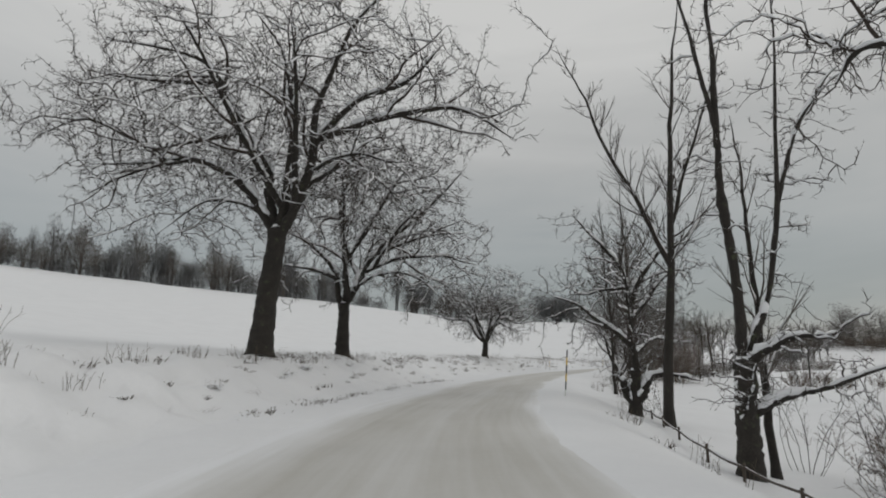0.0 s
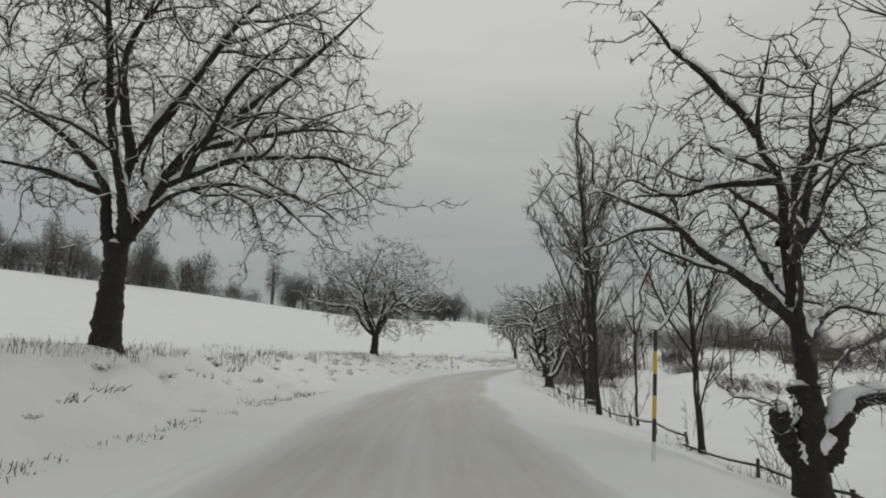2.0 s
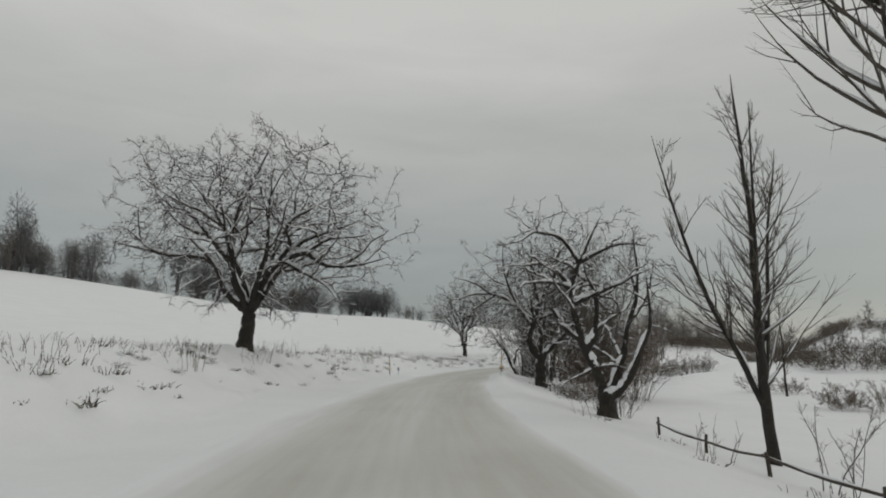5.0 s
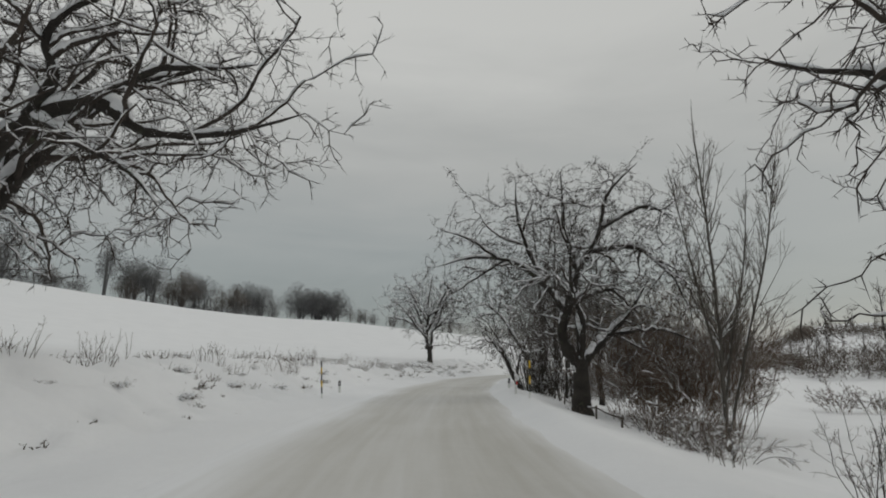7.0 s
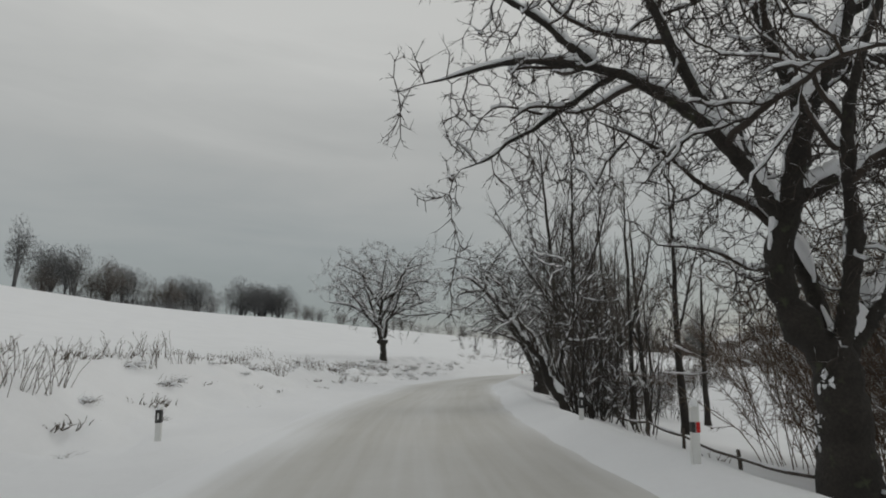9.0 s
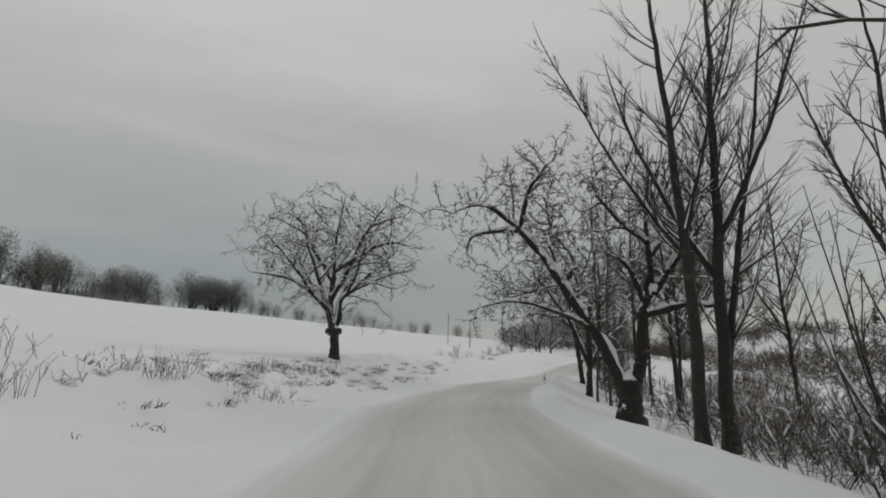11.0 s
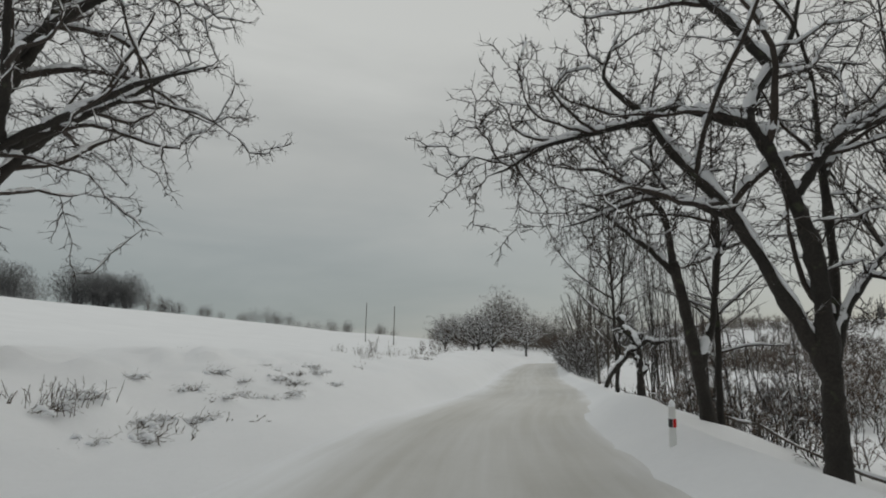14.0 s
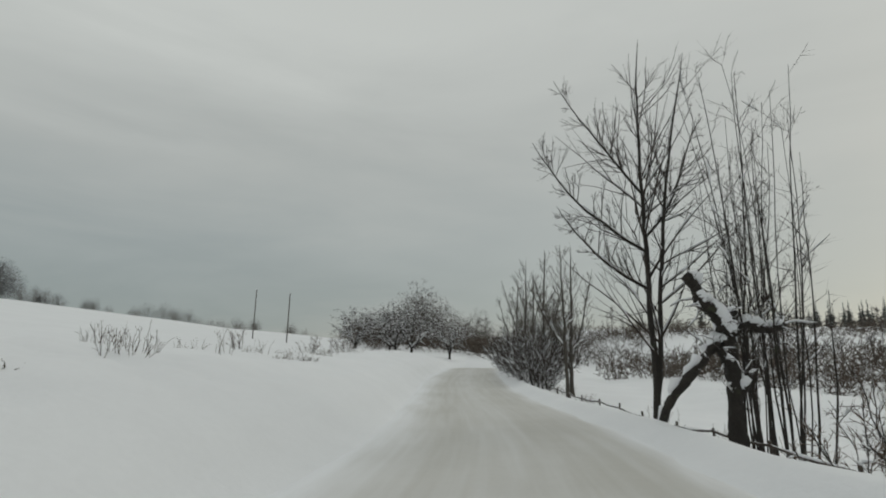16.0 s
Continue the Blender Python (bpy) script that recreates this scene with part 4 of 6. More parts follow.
stand("thin young bare tree beside the fence", 27.4, 6.0, 7.4, (-.25, 0), .07, 25, twig_dark, bark_dark, 40, 26, .14, fork=((2.2, 165, 56, 4.2), (2.6, 20, 56, 3.6)), width=.26, stout=.6, dense=(5, 3))
stand("slim bare aspen with a fork reaching to the lane", 35.6, 5.75, 12, (-.35, .2), .09, 26, twig_dark, bark_dark, 38, 40, .25, fork=((2.5, 158, 60, 6.5), (3.6, 10, 80, 7.5), (5.2, 165, 56, 4.0), (6.4, 15, 60, 4.0)), width=.2, dense=(5, 3), stout=.55)
stand("thin forked sapling growing through the fence", 33.2, 6.4, 5.0, (.15, .1), .04, 261, twig_grey, bark_dark, 24, 12, .45, fork=((2.9, 170, 66, 1.9), (2.9, 10, 66, 1.8)), width=.18, dense=(3, 2))
stand("tall straight bare poplar with upswept branches", 44.8, 7.25, 15.8, (.0, .3), .2, 27, twig_grey, bark_dark, 46, 62, .3, fork=((4.1, 8, 34, 5.2), (7.8, 176, 20, 4.6), (5.8, 10, 40, 5.5), (8.8, 172, 42, 5.0), (7.0, 260, 50, 5.0), (9.0, 350, 45, 5.0)), width=.28, dense=(4, 3), droop=.06, stout=.6)
stand("multi-stemmed slim bare tree behind the poplar", 50.2, 7.75, 9.5, (-.2, .2), .13, 28, twig_grey, bark_dark, 40, 28, .15, fork=((1.2, 170, 70, 7.0), (1.6, 30, 70, 6.5), (2.2, 250, 72, 6.0)), width=.26)
tree("low leaning bare fruit tree with thick forked limbs", 56.9, 5.85, 7, (.75, .34, .0, 0),
     [(.65, ((-.17, 0, 1.3), (-.48, 0, 2.1), (-.87, 0, 3.1), (-1.04, 0, 3.95), (-.85, .1, 4.85), (-.4, .1, 6.0), (.1, .1, 7.0)), .17), (None, ((-.6, 0, 2.4), (-.2, .1, 3.1), (-.2, .2, 4.4), (-.5, .3, 5.4)), .12), (None, ((-1.0, 0, 4.3), (-1.6, -.5, 4.5), (-2.5, -1.1, 4.5), (-3.2, -1.6, 4.1)), .065), (None, ((-.95, 0, 4.5), (-1.6, -.3, 5.1), (-2.4, -.8, 5.2), (-3.0, -1.3, 5.0)), .06),
      (None, ((-.7, .1, 5.2), (-1.4, -.2, 6.1), (-2.3, -.8, 6.2), (-3.3, -1.5, 5.7)), .06)] + [(None, ((-.75, 0, 2.75), (-1.3, 0, 3.1), (-1.7, -.1, 3.7)), .07, .5), (.65, ((.35, 0, 1.3), (.75, .1, 2.2), (.95, .1, 3.4), (1.4, .2, 5.0), (1.2, .2, 6.4)), .14), (.6, ((.6, -.3, 1.2), (1.1, -.4, 2.2), (1.5, -.4, 3.6), (1.4, -.6, 4.8)), .13), (None, ((-.95, 0, 4.0), (.2, -.2, 4.4), (1.6, -.3, 5.0)), .09), (None, ((-.6, .1, 5.5), (.6, .2, 6.0), (1.8, .3, 6.0)), .07), (None, ((.9, .1, 3.2), (1.8, .8, 4.2), (2.4, 1.4, 5.6)), .08), (None, ((-.3, .2, 4.6), (-.8, 1.2, 5.4), (-1.6, 2.0, 6.2)), .06)],
     ((-.2, -.3, 5.0), (3.2, 2.6, 2.7)), 29, bark_dark, twig_dark, (6, 5, 4), .17, .01, .85, forks=2, rough=.13, density=.9)
tree("gnarled old bare fruit tree with lichen and snowy limbs", 74.0, 5.1, 9.2, (1.9, .36, .02, 0),
     [(1.8, ((-.6, 0, 2.95), (-.25, 0, 4.2), (.1, 0, 5.3), (1.0, .1, 7.0), (1.5, .1, 8.6), (2.4, .2, 10.0)), .2), (None, ((-.4, 0, 3.95), (-1.1, -.1, 4.85), (-2.4, -.2, 5.75), (-4.0, -.3, 5.95), (-5.3, -.3, 5.6)), .105), (None, ((-3.0, -.2, 5.85), (-4.1, -.5, 6.6), (-5.3, -.7, 6.9)), .05), (None, ((-2.6, -.2, 5.8), (-3.8, .3, 5.2), (-4.8, .5, 4.6)), .04), (1.9, ((.5, .2, 2.3), (1.25, .4, 3.1), (2.2, .5, 3.85), (3.0, .6, 5.2)), .18),
      (None, ((-.2, 0, 4.15), (1.2, -.2, 4.7), (1.9, -.2, 4.0)), .1)] + [(None, ((.6, 0, 6.2), (2.4, .2, 6.4), (3.6, .3, 5.6), (4.3, .3, 4.9), (4.6, .3, 3.5)), .09), (None, ((.1, 0, 5.2), (-.35, .2, 7.2), (-.35, .3, 9.6)), .11), (None, ((-1.0, -.1, 4.8), (-2.0, 0, 6.8), (-2.2, .1, 9.2)), .09),
      (None, ((1.2, .4, 3.1), (3.1, .5, 3.2), (4.8, .6, 2.7)), .08), (1.8, ((.1, -.5, 3.4), (-.4, -1.4, 4.8), (-.6, -2.6, 6.4)), .12), (1.9, ((.2, .7, 3.6), (.4, 1.9, 5.4), (.6, 3.0, 7.6)), .13), (None, ((1.0, .1, 7.0), (2.6, -.4, 7.8), (3.6, -.6, 7.4)), .07), (None, ((2.7, .2, 6.3), (3.6, -.4, 5.0), (4.0, -.8, 3.4)), .05)],
     ((.1, 0, 5.9), (4.4, 4.0, 4.2)), 30, bark_dark, twig_dark, (10, 9, 6), .19, -.02, .9, density=4.2)
stand("pair of thin upright bare birch stems", 68.2, 7.75, 10.2, (-.3, .2), .055, 31, twig_grey, bark_grey, 22, 38, .15, fork=((.5, 5, 74, 9.2), (2.0, 200, 76, 6.0), (1.4, 20, 70, 7.0)), width=.24, dense=(5, 3), stout=.8)
for k, (s, d, h, w) in enumerate(((87.0, 8.0, 9.5, .14), (89.5, 7.4, 8.6, .11), (93.0, 10.5, 7.5, .13), (90.5, 6.4, 9.0, .08), (85.5, 6.0, 8.6, .08))):
    stand("thin bare tree standing on the valley slope", s, d, h, (.2 * (-1) ** k, .1), w, 40 + k, twig_grey, bark_dark, 34, 22, .25, dense=(5, 3), fork=((h * .35, 20 + 140 * (k % 2), 66, h * .5),), width=.22)
tree("leaning bare fruit tree whose trunk slants over the lane", 98.2, 3.7, 8, (1.1, .4, -.05, 0),
     [(1.0, ((-.35, 0, 1.4), (-.85, 0, 2.55), (-1.65, 0, 3.75), (-2.2, .1, 4.65), (-3.2, .1, 5.8), (-4.0, .1, 6.4), (-4.9, .1, 6.2)), .16), (1.1, ((.3, .1, 1.6), (.5, .1, 3.0), (.8, .1, 4.9), (.95, .2, 7.6)), .21), (None, ((.55, .1, 3.4), (1.1, .1, 4.1), (1.9, .2, 5.2), (2.6, .3, 6.2)), .11), (None, ((.6, .1, 3.0), (1.6, .1, 3.3), (2.5, 0, 3.4), (3.6, 0, 4.0)), .1)] + [(None, ((.5, .1, 3.3), (.1, .1, 4.5), (-.5, .2, 4.9)), .08), (None, ((-3.1, .1, 5.7), (-4.2, 0, 5.5), (-4.5, 0, 4.9)), .05), (None, ((-1.8, 0, 3.9), (-1.2, .1, 4.6)), .08), (None, ((-2.9, .1, 5.5), (-2.5, .3, 7.0), (-1.9, .4, 7.9)), .07), (None, ((-1.6, 0, 3.7), (-2.0, .6, 5.2), (-1.8, 1.0, 6.8)), .07), (None, ((.8, .1, 5.2), (-.2, .4, 6.2), (-1.0, .6, 7.6)), .07), (None, ((.8, .1, 4.6), (1.8, 1.0, 6.0), (2.4, 1.6, 7.8)), .08)],
     ((-.8, .2, 6.0), (4.6, 2.6, 3.0)), 33, bark_dark, twig_dark, (13, 8, 6), .17, .0, .9, forks=3, rough=.08, reach=.75, density=1.8)
stand("tall dark bare alder leaning over the fence", 95.3, 4.6, 14, (-.9, .3), .15, 34, twig_dark, bark_dark, 42, 30, .28, stout=.55, fork=((4.4, 165, 55, 7.5), (5.2, 30, 62, 7.5), (4.8, 280, 60, 7.0)), width=.24)
stand("tall dark bare alder with a second steep stem", 95.6, 5.3, 13.5, (.3, .2), .17, 35, twig_dark, bark_dark, 42, 32, .25, fork=((1.2, 20, 78, 11.0), (4.0, 160, 62, 7.0), (5.0, 330, 60, 7.0)), width=.24)
tree("bare fruit tree leaning towards the lane beside the fence", 111.4, 3.6, 8.4, (1.6, .165, .08, 0),
     [(1.5, ((-.4, .1, 2.7), (-1.0, .3, 4.2), (-1.9, .5, 5.3), (-2.5, .6, 6.3), (-2.2, .7, 7.4)), .105), (None, ((-2.0, .5, 5.4), (-3.2, .5, 5.3), (-4.6, .5, 4.7)), .06), (1.6, ((0, 0, 3.45), (-.4, 0, 4.9), (-.55, 0, 5.5), (.1, 0, 6.6), (.5, 0, 7.8)), .12),
      (None, ((-.5, 0, 5.3), (-1.6, .1, 5.6), (-2.5, .2, 5.4), (-4.4, .3, 4.9)), .075)] + [(None, ((-.1, 0, 3.9), (.7, 0, 5.0), (1.4, .1, 5.35), (2.6, .3, 5.6)), .07), (1.4, ((.5, .5, 2.3), (.65, .6, 4.0), (.65, .6, 5.6), (.6, .8, 7.8)), .09),
      (None, ((-.3, 0, 6.2), (-.9, .4, 7.6), (-1.8, .6, 8.5), (-3.2, .8, 9.0)), .06), (1.5, ((.6, .3, 2.5), (1.6, .8, 3.4), (2.6, 1.2, 3.6)), .06), (None, ((-.9, .3, 4.0), (-1.8, .9, 4.4), (-3.2, 1.3, 4.1)), .05), (None, ((.65, .6, 4.6), (1.6, 1.4, 5.8), (2.2, 2.0, 7.4)), .06)],
     ((-.9, .5, 5.8), (4.2, 2.3, 3.7)), 36, bark_dark, twig_dark, (10, 8, 6), .17, .0, .9, forks=3, rough=.1, density=2.6)
for k, (s, d, h, w, l) in enumerate(((108.5, 3.85, 12, .05, .35), (108.0, 4.35, 12.5, .055, .5), (110.5, 7.6, 11, .13, -.7), (107.6, 7.2, 10.5, .085, -.2), (112.5, 8.6, 11, .09, .2), (104.5, 8.2, 11, .09, .1), (103.0, 10.0, 10, .08, -.3), (109.4, 5.6, 11.5, .085, .2), (114.2, 6.8, 10.5, .08, .3), (101.4, 6.4, 10.5, .07, .2))):
    stand("tall thin bare pole tree beside the fence", s, d, h, (l, .1), w, 50 + k, twig_grey, bark_dark if k > 1 else bark_grey, 42, 34 if k > 1 else 22, .3, width=.28 if k > 1 else .2, dense=(6, 3), fork=((h * .35, 150 - 120 * (k % 2), 60, h * .4), (h * .5, 20 + 140 * (k % 2), 55, h * .35)) if k > 1 else None)
tree("two-stemmed bare roadside tree with long arching branches", 115.4, 3.3, 7.6, (3.3, .135, -.42, 0),
     [(3.1, ((-1.1, 0, 3.87), (-1.9, 0, 4.48), (-2.45, 0, 4.85)), .065), (3.3, ((-.6, 0, 4.5), (-1.4, .1, 5.26), (-2.1, .1, 5.6), (-3.2, .2, 5.8)), .075), (None, ((-.65, 0, 4.7), (-.65, .1, 5.8), (-.75, .1, 6.7)), .05),
      (1.1, ((.3, .1, 2.3), (.57, .2, 4.1), (.5, .2, 5.0), (.15, .2, 6.3)), .08), (None, ((-1.0, 0, 5.0), (-1.6, .4, 5.9), (-2.4, .6, 6.9)), .04), (None, ((.55, .2, 3.6), (1.1, .5, 4.6), (1.3, .6, 6.0)), .05)],
     ((-.8, .2, 5.0), (3.2, 1.9, 2.7)), 37, bark_dark, twig_dark, (5, 5, 4), .16, .0, .8, forks=2, rough=.09)
stand("thin young bare tree with level side twigs", 115.8, 3.65, 7.8, (.55, .2), .07, 371, twig_dark, bark_dark, 62, 44, .2, width=.22, dense=(4, 3), droop=.10)
stand("tall bare tree with two dark stems by the fence", 131.6, 3.7, 10.9, (.1, .2), .088, 38, twig_dark, bark_dark, 42, 26, .34, fork=((.4, 4, 83, 10.2), (4.6, 172, 30, 4.4), (5.0, 20, 45, 4.6), (6.2, 190, 45, 4.2), (3.6, 176, 26, 3.4)), width=.34, dense=(5, 3), droop=.10)
stand("small slender bare tree standing in the fence line", 146.0, 4.6, 8.0, (-.15, .1), .10, 39, twig_grey, bark_grey, 40, 26, .3, width=.28, fork=((2.6, 165, 55, 4.0),))
for k, (s, d, h) in enumerate(((152.0, 6.0, 9.5), (157.0, 5.0, 9.5), (163.0, 4.2, 9.5), (168.0, 5.0, 9.5), (174.0, 4.0, 9.0))):
    stand("bare tree rising behind the dark thorn bush", s, d, h, (.2, .1), .13, 60 + k, twig_grey, bark_grey, 32, 24, .15, dense=(4, 3), tip=.011, fork=((1.5, 160, 66, h * .7), (2.0, 20, 66, h * .65)), width=.26)

for k, (s, d, h) in enumerate(((191.0, -9.0, 7.8), (197.0, -13.0, 7.0), (189.0, -16.0, 6.0), (203.0, -5.0, 6.6), (193.0, -11.5, 7.4))):
    tree("low round bare fruit tree beyond the crest", s, d, h, (1.0, .2, 0, 0), [(.9, 45 + 60 * j + 13 * k, 50 + 9 * (j % 3), h * .72, .1, -6) for j in range(7)],
         ((0, 0, h * .56), (h * .68, h * .68, h * .46)), 190 + k, bark_dark, twig_dark, (6, 5, 6), .18, .0, 1.3)

# ---------------------------------------------------------------- pollard stump with a broken arm
tree("rotten pollard stump with a broken snowy arm", 128.8, 4.3, 3.6, (2.5, .165, .03, 0),
     [(2.4, ((-.25, 0, 2.85), (-.5, 0, 3.1), (-.8, 0, 3.68)), .15, .6), (2.45, ((.4, 0, 2.62), (.8, 0, 2.55), (1.2, 0, 2.62)), .09, .6), (2.3, ((-.4, 0, 2.1), (-1.1, .1, 1.25), (-1.6, .2, -.1)), .09, .9), (1.2, ((.25, 0, 1.4), (.32, 0, 1.65)), .1, .6), (2.4, ((.05, 0, 2.7), (.1, 0, 2.85)), .15, .7), (1.8, ((-.16, -.1, 1.9), (-.24, -.15, 2.1)), .09, .7)],
     ((0, 0, 2.9), (1.2, .9, .9)), 70, bark_dark, twig_dark, (2, 2, 1), .2, .0, 1.0, forks=0, name="pollard_stump", rough=.17)

# ---------------------------------------------------------------- shrubs and thickets to the right
THICKET = "dense bare thicket of upright grey stems"
for k, (s, d, n, h, sp) in enumerate(((82.8, 4.0, 12, 5.6, 22), (84.0, 4.8, 13, 7.0, 17), (85.6, 4.3, 12, 6.6, 16), (86.8, 5.2, 12, 6.8, 18), (88.4, 4.6, 10, 5.6, 20), (83.4, 5.8, 10, 5.6, 22))):
    shrub(THICKET, s, d, 80 + k, n + 3, h, sp, .028, twig_dark if k % 2 else twig_grey, bark_dark, shoots=(9, 5), thin=.28, stray=.07)
for k, (s, d, n, h) in enumerate(((83.6, 4.4, 16, 2.6), (85.8, 5.0, 18, 2.8), (87.4, 4.6, 14, 2.4))):
    shrub("dense low thorn bush clotted with snow", s, d, 90 + k, n, h, 34, .022, twig_dark, bark_dark, shoots=(10, 7), thin=.4, clot=1.6)
tree("small bare tree leaning out of the thicket", 82.3, 3.5, 4.6, (.5, .13, -.15, 0),
     [(.5, 168, 56, 3.6, .1, 10), (.5, 150, 66, 3.8, .08, 0), (.5, 60, 70, 3.6, .07, 0)], ((-.8, 0, 2.9), (2.4, 2.0, 2.1)), 95, bark_dark, twig_dark, (9, 6, 5), .17, .02, .9)
BROWN = "dense brown bush with withered twigs dusted with snow"
for k, (s, d, n, h) in enumerate(((75.2, 9.0, 30, 7.0), (76.4, 10.0, 30, 7.8), (77.8, 9.0, 28, 7.4), (77.4, 11.4, 28, 7.8), (79.8, 8.4, 26, 6.6), (79.2, 10.2, 28, 7.4), (74.2, 10.4, 28, 6.8), (81.2, 9.8, 26, 6.6))):
    shrub(BROWN, s, d, 100 + k, n, h, 26, .014, twig_brown, twig_brown, shoots=(14, 9), thin=.3, base_spread=1.0, tip=.0085, arch=.02)
for k, (s, d) in enumerate(((66.2, 6.8), (67.2, 6.4), (68.4, 6.8), (69.4, 7.6), (70.4, 6.8), (69.8, 6.2), (71.4, 7.4))):
    shrub("low tangle of bramble canes loaded with snow", s, d, 110 + k, 20, 1.5, 48, .009, twig_brown, bark_dark, name="bramble", group="bramble tangles", shoots=(7, 6), thin=.5, base_spread=.6, arch=.10, clot=2.0)
for k, (s, d, n, h) in enumerate(((105.5, 6.6, 14, 2.2), (107.0, 8.6, 16, 2.6), (103.6, 7.0, 14, 2.2), (110.0, 9.6, 16, 2.8), (101.4, 8.4, 16, 2.4), (113.8, 7.4, 12, 2.2), (91.0, 6.0, 20, 3.0), (93.2, 5.8, 20, 2.8), (92.6, 7.2, 20, 3.2), (94.6, 7.6, 18, 2.8), (96.6, 6.8, 16, 2.4), (98.8, 6.6, 16, 2.4), (100.6, 6.2, 14, 2.0), (12.4, 9.2, 18, 2.8), (14.8, 10.6, 18, 3.0), (97.4, 8.6, 18, 3.0), (99.8, 9.4, 18, 3.2), (102.4, 9.2, 18, 2.8), (95.8, 9.6, 20, 3.4), (104.6, 9.8, 18, 2.8))):
    shrub("tangled low bush on the slope with snow in it", s, d, 120 + k, n + 6, h, 44, .010, twig_brown if k % 2 else twig_dark, bark_dark, shoots=(9, 7), thin=.42, base_spread=.7, clot=1.7)
for k, (s, d, n, h, sp) in enumerate(((118.4, 5.0, 7, 5.4, 8), (120.2, 4.6, 8, 5.8, 8), (122.4, 5.2, 8, 5.0, 9), (119.4, 6.2, 8, 4.6, 10), (117.2, 5.8, 7, 4.2, 10))):
    shrub("cluster of slim bare saplings along the verge", s, d, 130 + k, n, h, sp, .02, twig_dark, bark_dark, shoots=(10, 6), thin=.22, stray=.06)
for k, (s, d, h) in enumerate(((116.8, 4.9, 1.6), (118.6, 5.4, 2.0), (120.4, 5.0, 2.0), (121.6, 6.0, 2.4), (123.2, 5.2, 2.2), (124.8, 6.0, 2.6), (126.4, 5.4, 2.2), (119.8, 6.8, 2.4), (113.6, 5.2, 1.6))):
    shrub("dark thorny undergrowth along the verge with snow in it", s, d, 1130 + k, 18, h, 36, .014, twig_dark if k % 2 else twig_brown, bark_dark, shoots=(8, 6), thin=.42, base_spread=.8, tip=.008, clot=1.4)
for k, (s, d, n, h, sp) in enumerate(((129.6, 5.2, 11, 11.2, 5), (130.4, 5.9, 11, 11.4, 5), (131.4, 6.6, 9, 11.0, 6), (129.0, 5.4, 4, 8.4, 10))):
    shrub("tall clump of thin upright bare saplings", s, d, 140 + k, n, h, sp, .032, twig_dark, bark_dark, shoots=(13, 5), thin=.2, base_spread=.85, stray=.04)
for k, (s, d, h) in enumerate(((150.5, 3.7, 3.6), (152.6, 4.2, 4.2), (154.8, 3.6, 4.4), (157.0, 4.6, 4.4), (160.0, 3.2, 4.2), (164.0, 3.0, 4.0), (168.0, 3.4, 4.4))):
    shrub("dark dense thorn bush beside the lane", s, d, 150 + k, 34, h, 34, .02, twig_dark, bark_dark, shoots=(8, 6), thin=.42, base_spread=.9, tip=.015)
for k, (s, d, h) in enumerate(((129.6, 11.0, 2.8), (130.8, 12.2, 3.2), (128.8, 12.6, 2.8), (132.2, 12.0, 3.0), (132.6, 13.8, 3.4), (134.4, 15.2, 3.6), (130.6, 14.6, 3.2), (136.0, 17.0, 3.8), (133.4, 16.6, 3.6))):
    shrub("thorn bush on the slope with clots of snow", s, d, 160 + k, 24, h, 32, .018, twig_brown, bark_dark, shoots=(8, 6), thin=.4, base_spread=1.0, tip=.010, clot=1.6)
for k, (s, d, n, h) in enumerate(((46.0, 6.2, 6, 2.6), (38.0, 6.6, 7, 3.2), (32.5, 7.8, 3, 2.4), (24.8, 6.6, 7, 2.2), (16.5, 8.6, 9, 3.6), (14.0, 10.5, 12, 3.4), (11.5, 9.5, 12, 3.2), (33.4, 6.1, 8, 2.6), (40.5, 5.6, 5, 1.8), (59.0, 6.8, 14, 2.2), (62.0, 7.4, 14, 2.6), (94.0, 5.4, 8, 2.2), (97.8, 7.6, 9, 2.6))):
    shrub("thin bare saplings sticking out of the snow", s, d, 170 + k, n, h, 20, .011, twig_grey, bark_dark, shoots=(7, 4), thin=.3, tip=.0042)

# ---------------------------------------------------------------- far trees, hedges and woods
def far_kind(name, seed, height, lobes, mat, count=620, fine=.0036):
    """One far tree's parts, to be copied: a trunk with forks, and a crown of twigs that fill uneven lobes, each (x, y, z, half width, half height) of the tree's height."""
    rng = np.random.default_rng(seed)
    count, fine = int(count * 1.2), fine * 1.05
    base = new(name)
    lobes = np.array(lobes) * height
    t = np.linspace(0, 1, 5)
    P = np.stack([np.stack([l[0] * t ** 1.5, l[1] * t ** 1.5, (l[2] + .4 * l[4]) * t], -1) for l in lobes])
    R = np.tile(height * .013 * (1 - t) + .05, (len(lobes), 1))
    made("trunk", mesh_of("trunk", *tubes(P, R, 4)), mat, base)
    pick = rng.choice(len(lobes), count, p=(lobes[:, 3] ** 2 * lobes[:, 4]) / (lobes[:, 3] ** 2 * lobes[:, 4]).sum())
    v = unit(rng.normal(size=(count, 3))) * rng.uniform(0, 1, (count, 1)) ** .45
    l = lobes[pick]
    at = l[:, :3] + v * l[:, [3, 3, 4]]
    at[:, 2] = np.maximum(at[:, 2], height * .04)
    way = unit(v + np.array([0, 0, .75]) + .55 * rng.normal(size=(count, 3)))
    L = height * rng.uniform(.03, .08, count)
    made("crown", mesh_of("crown", *spikes(at - way * L[:, None] * .4, way, L, np.full(count, height * fine))), mat, base, "haze of fine bare branches", kind="stuff")
    return base


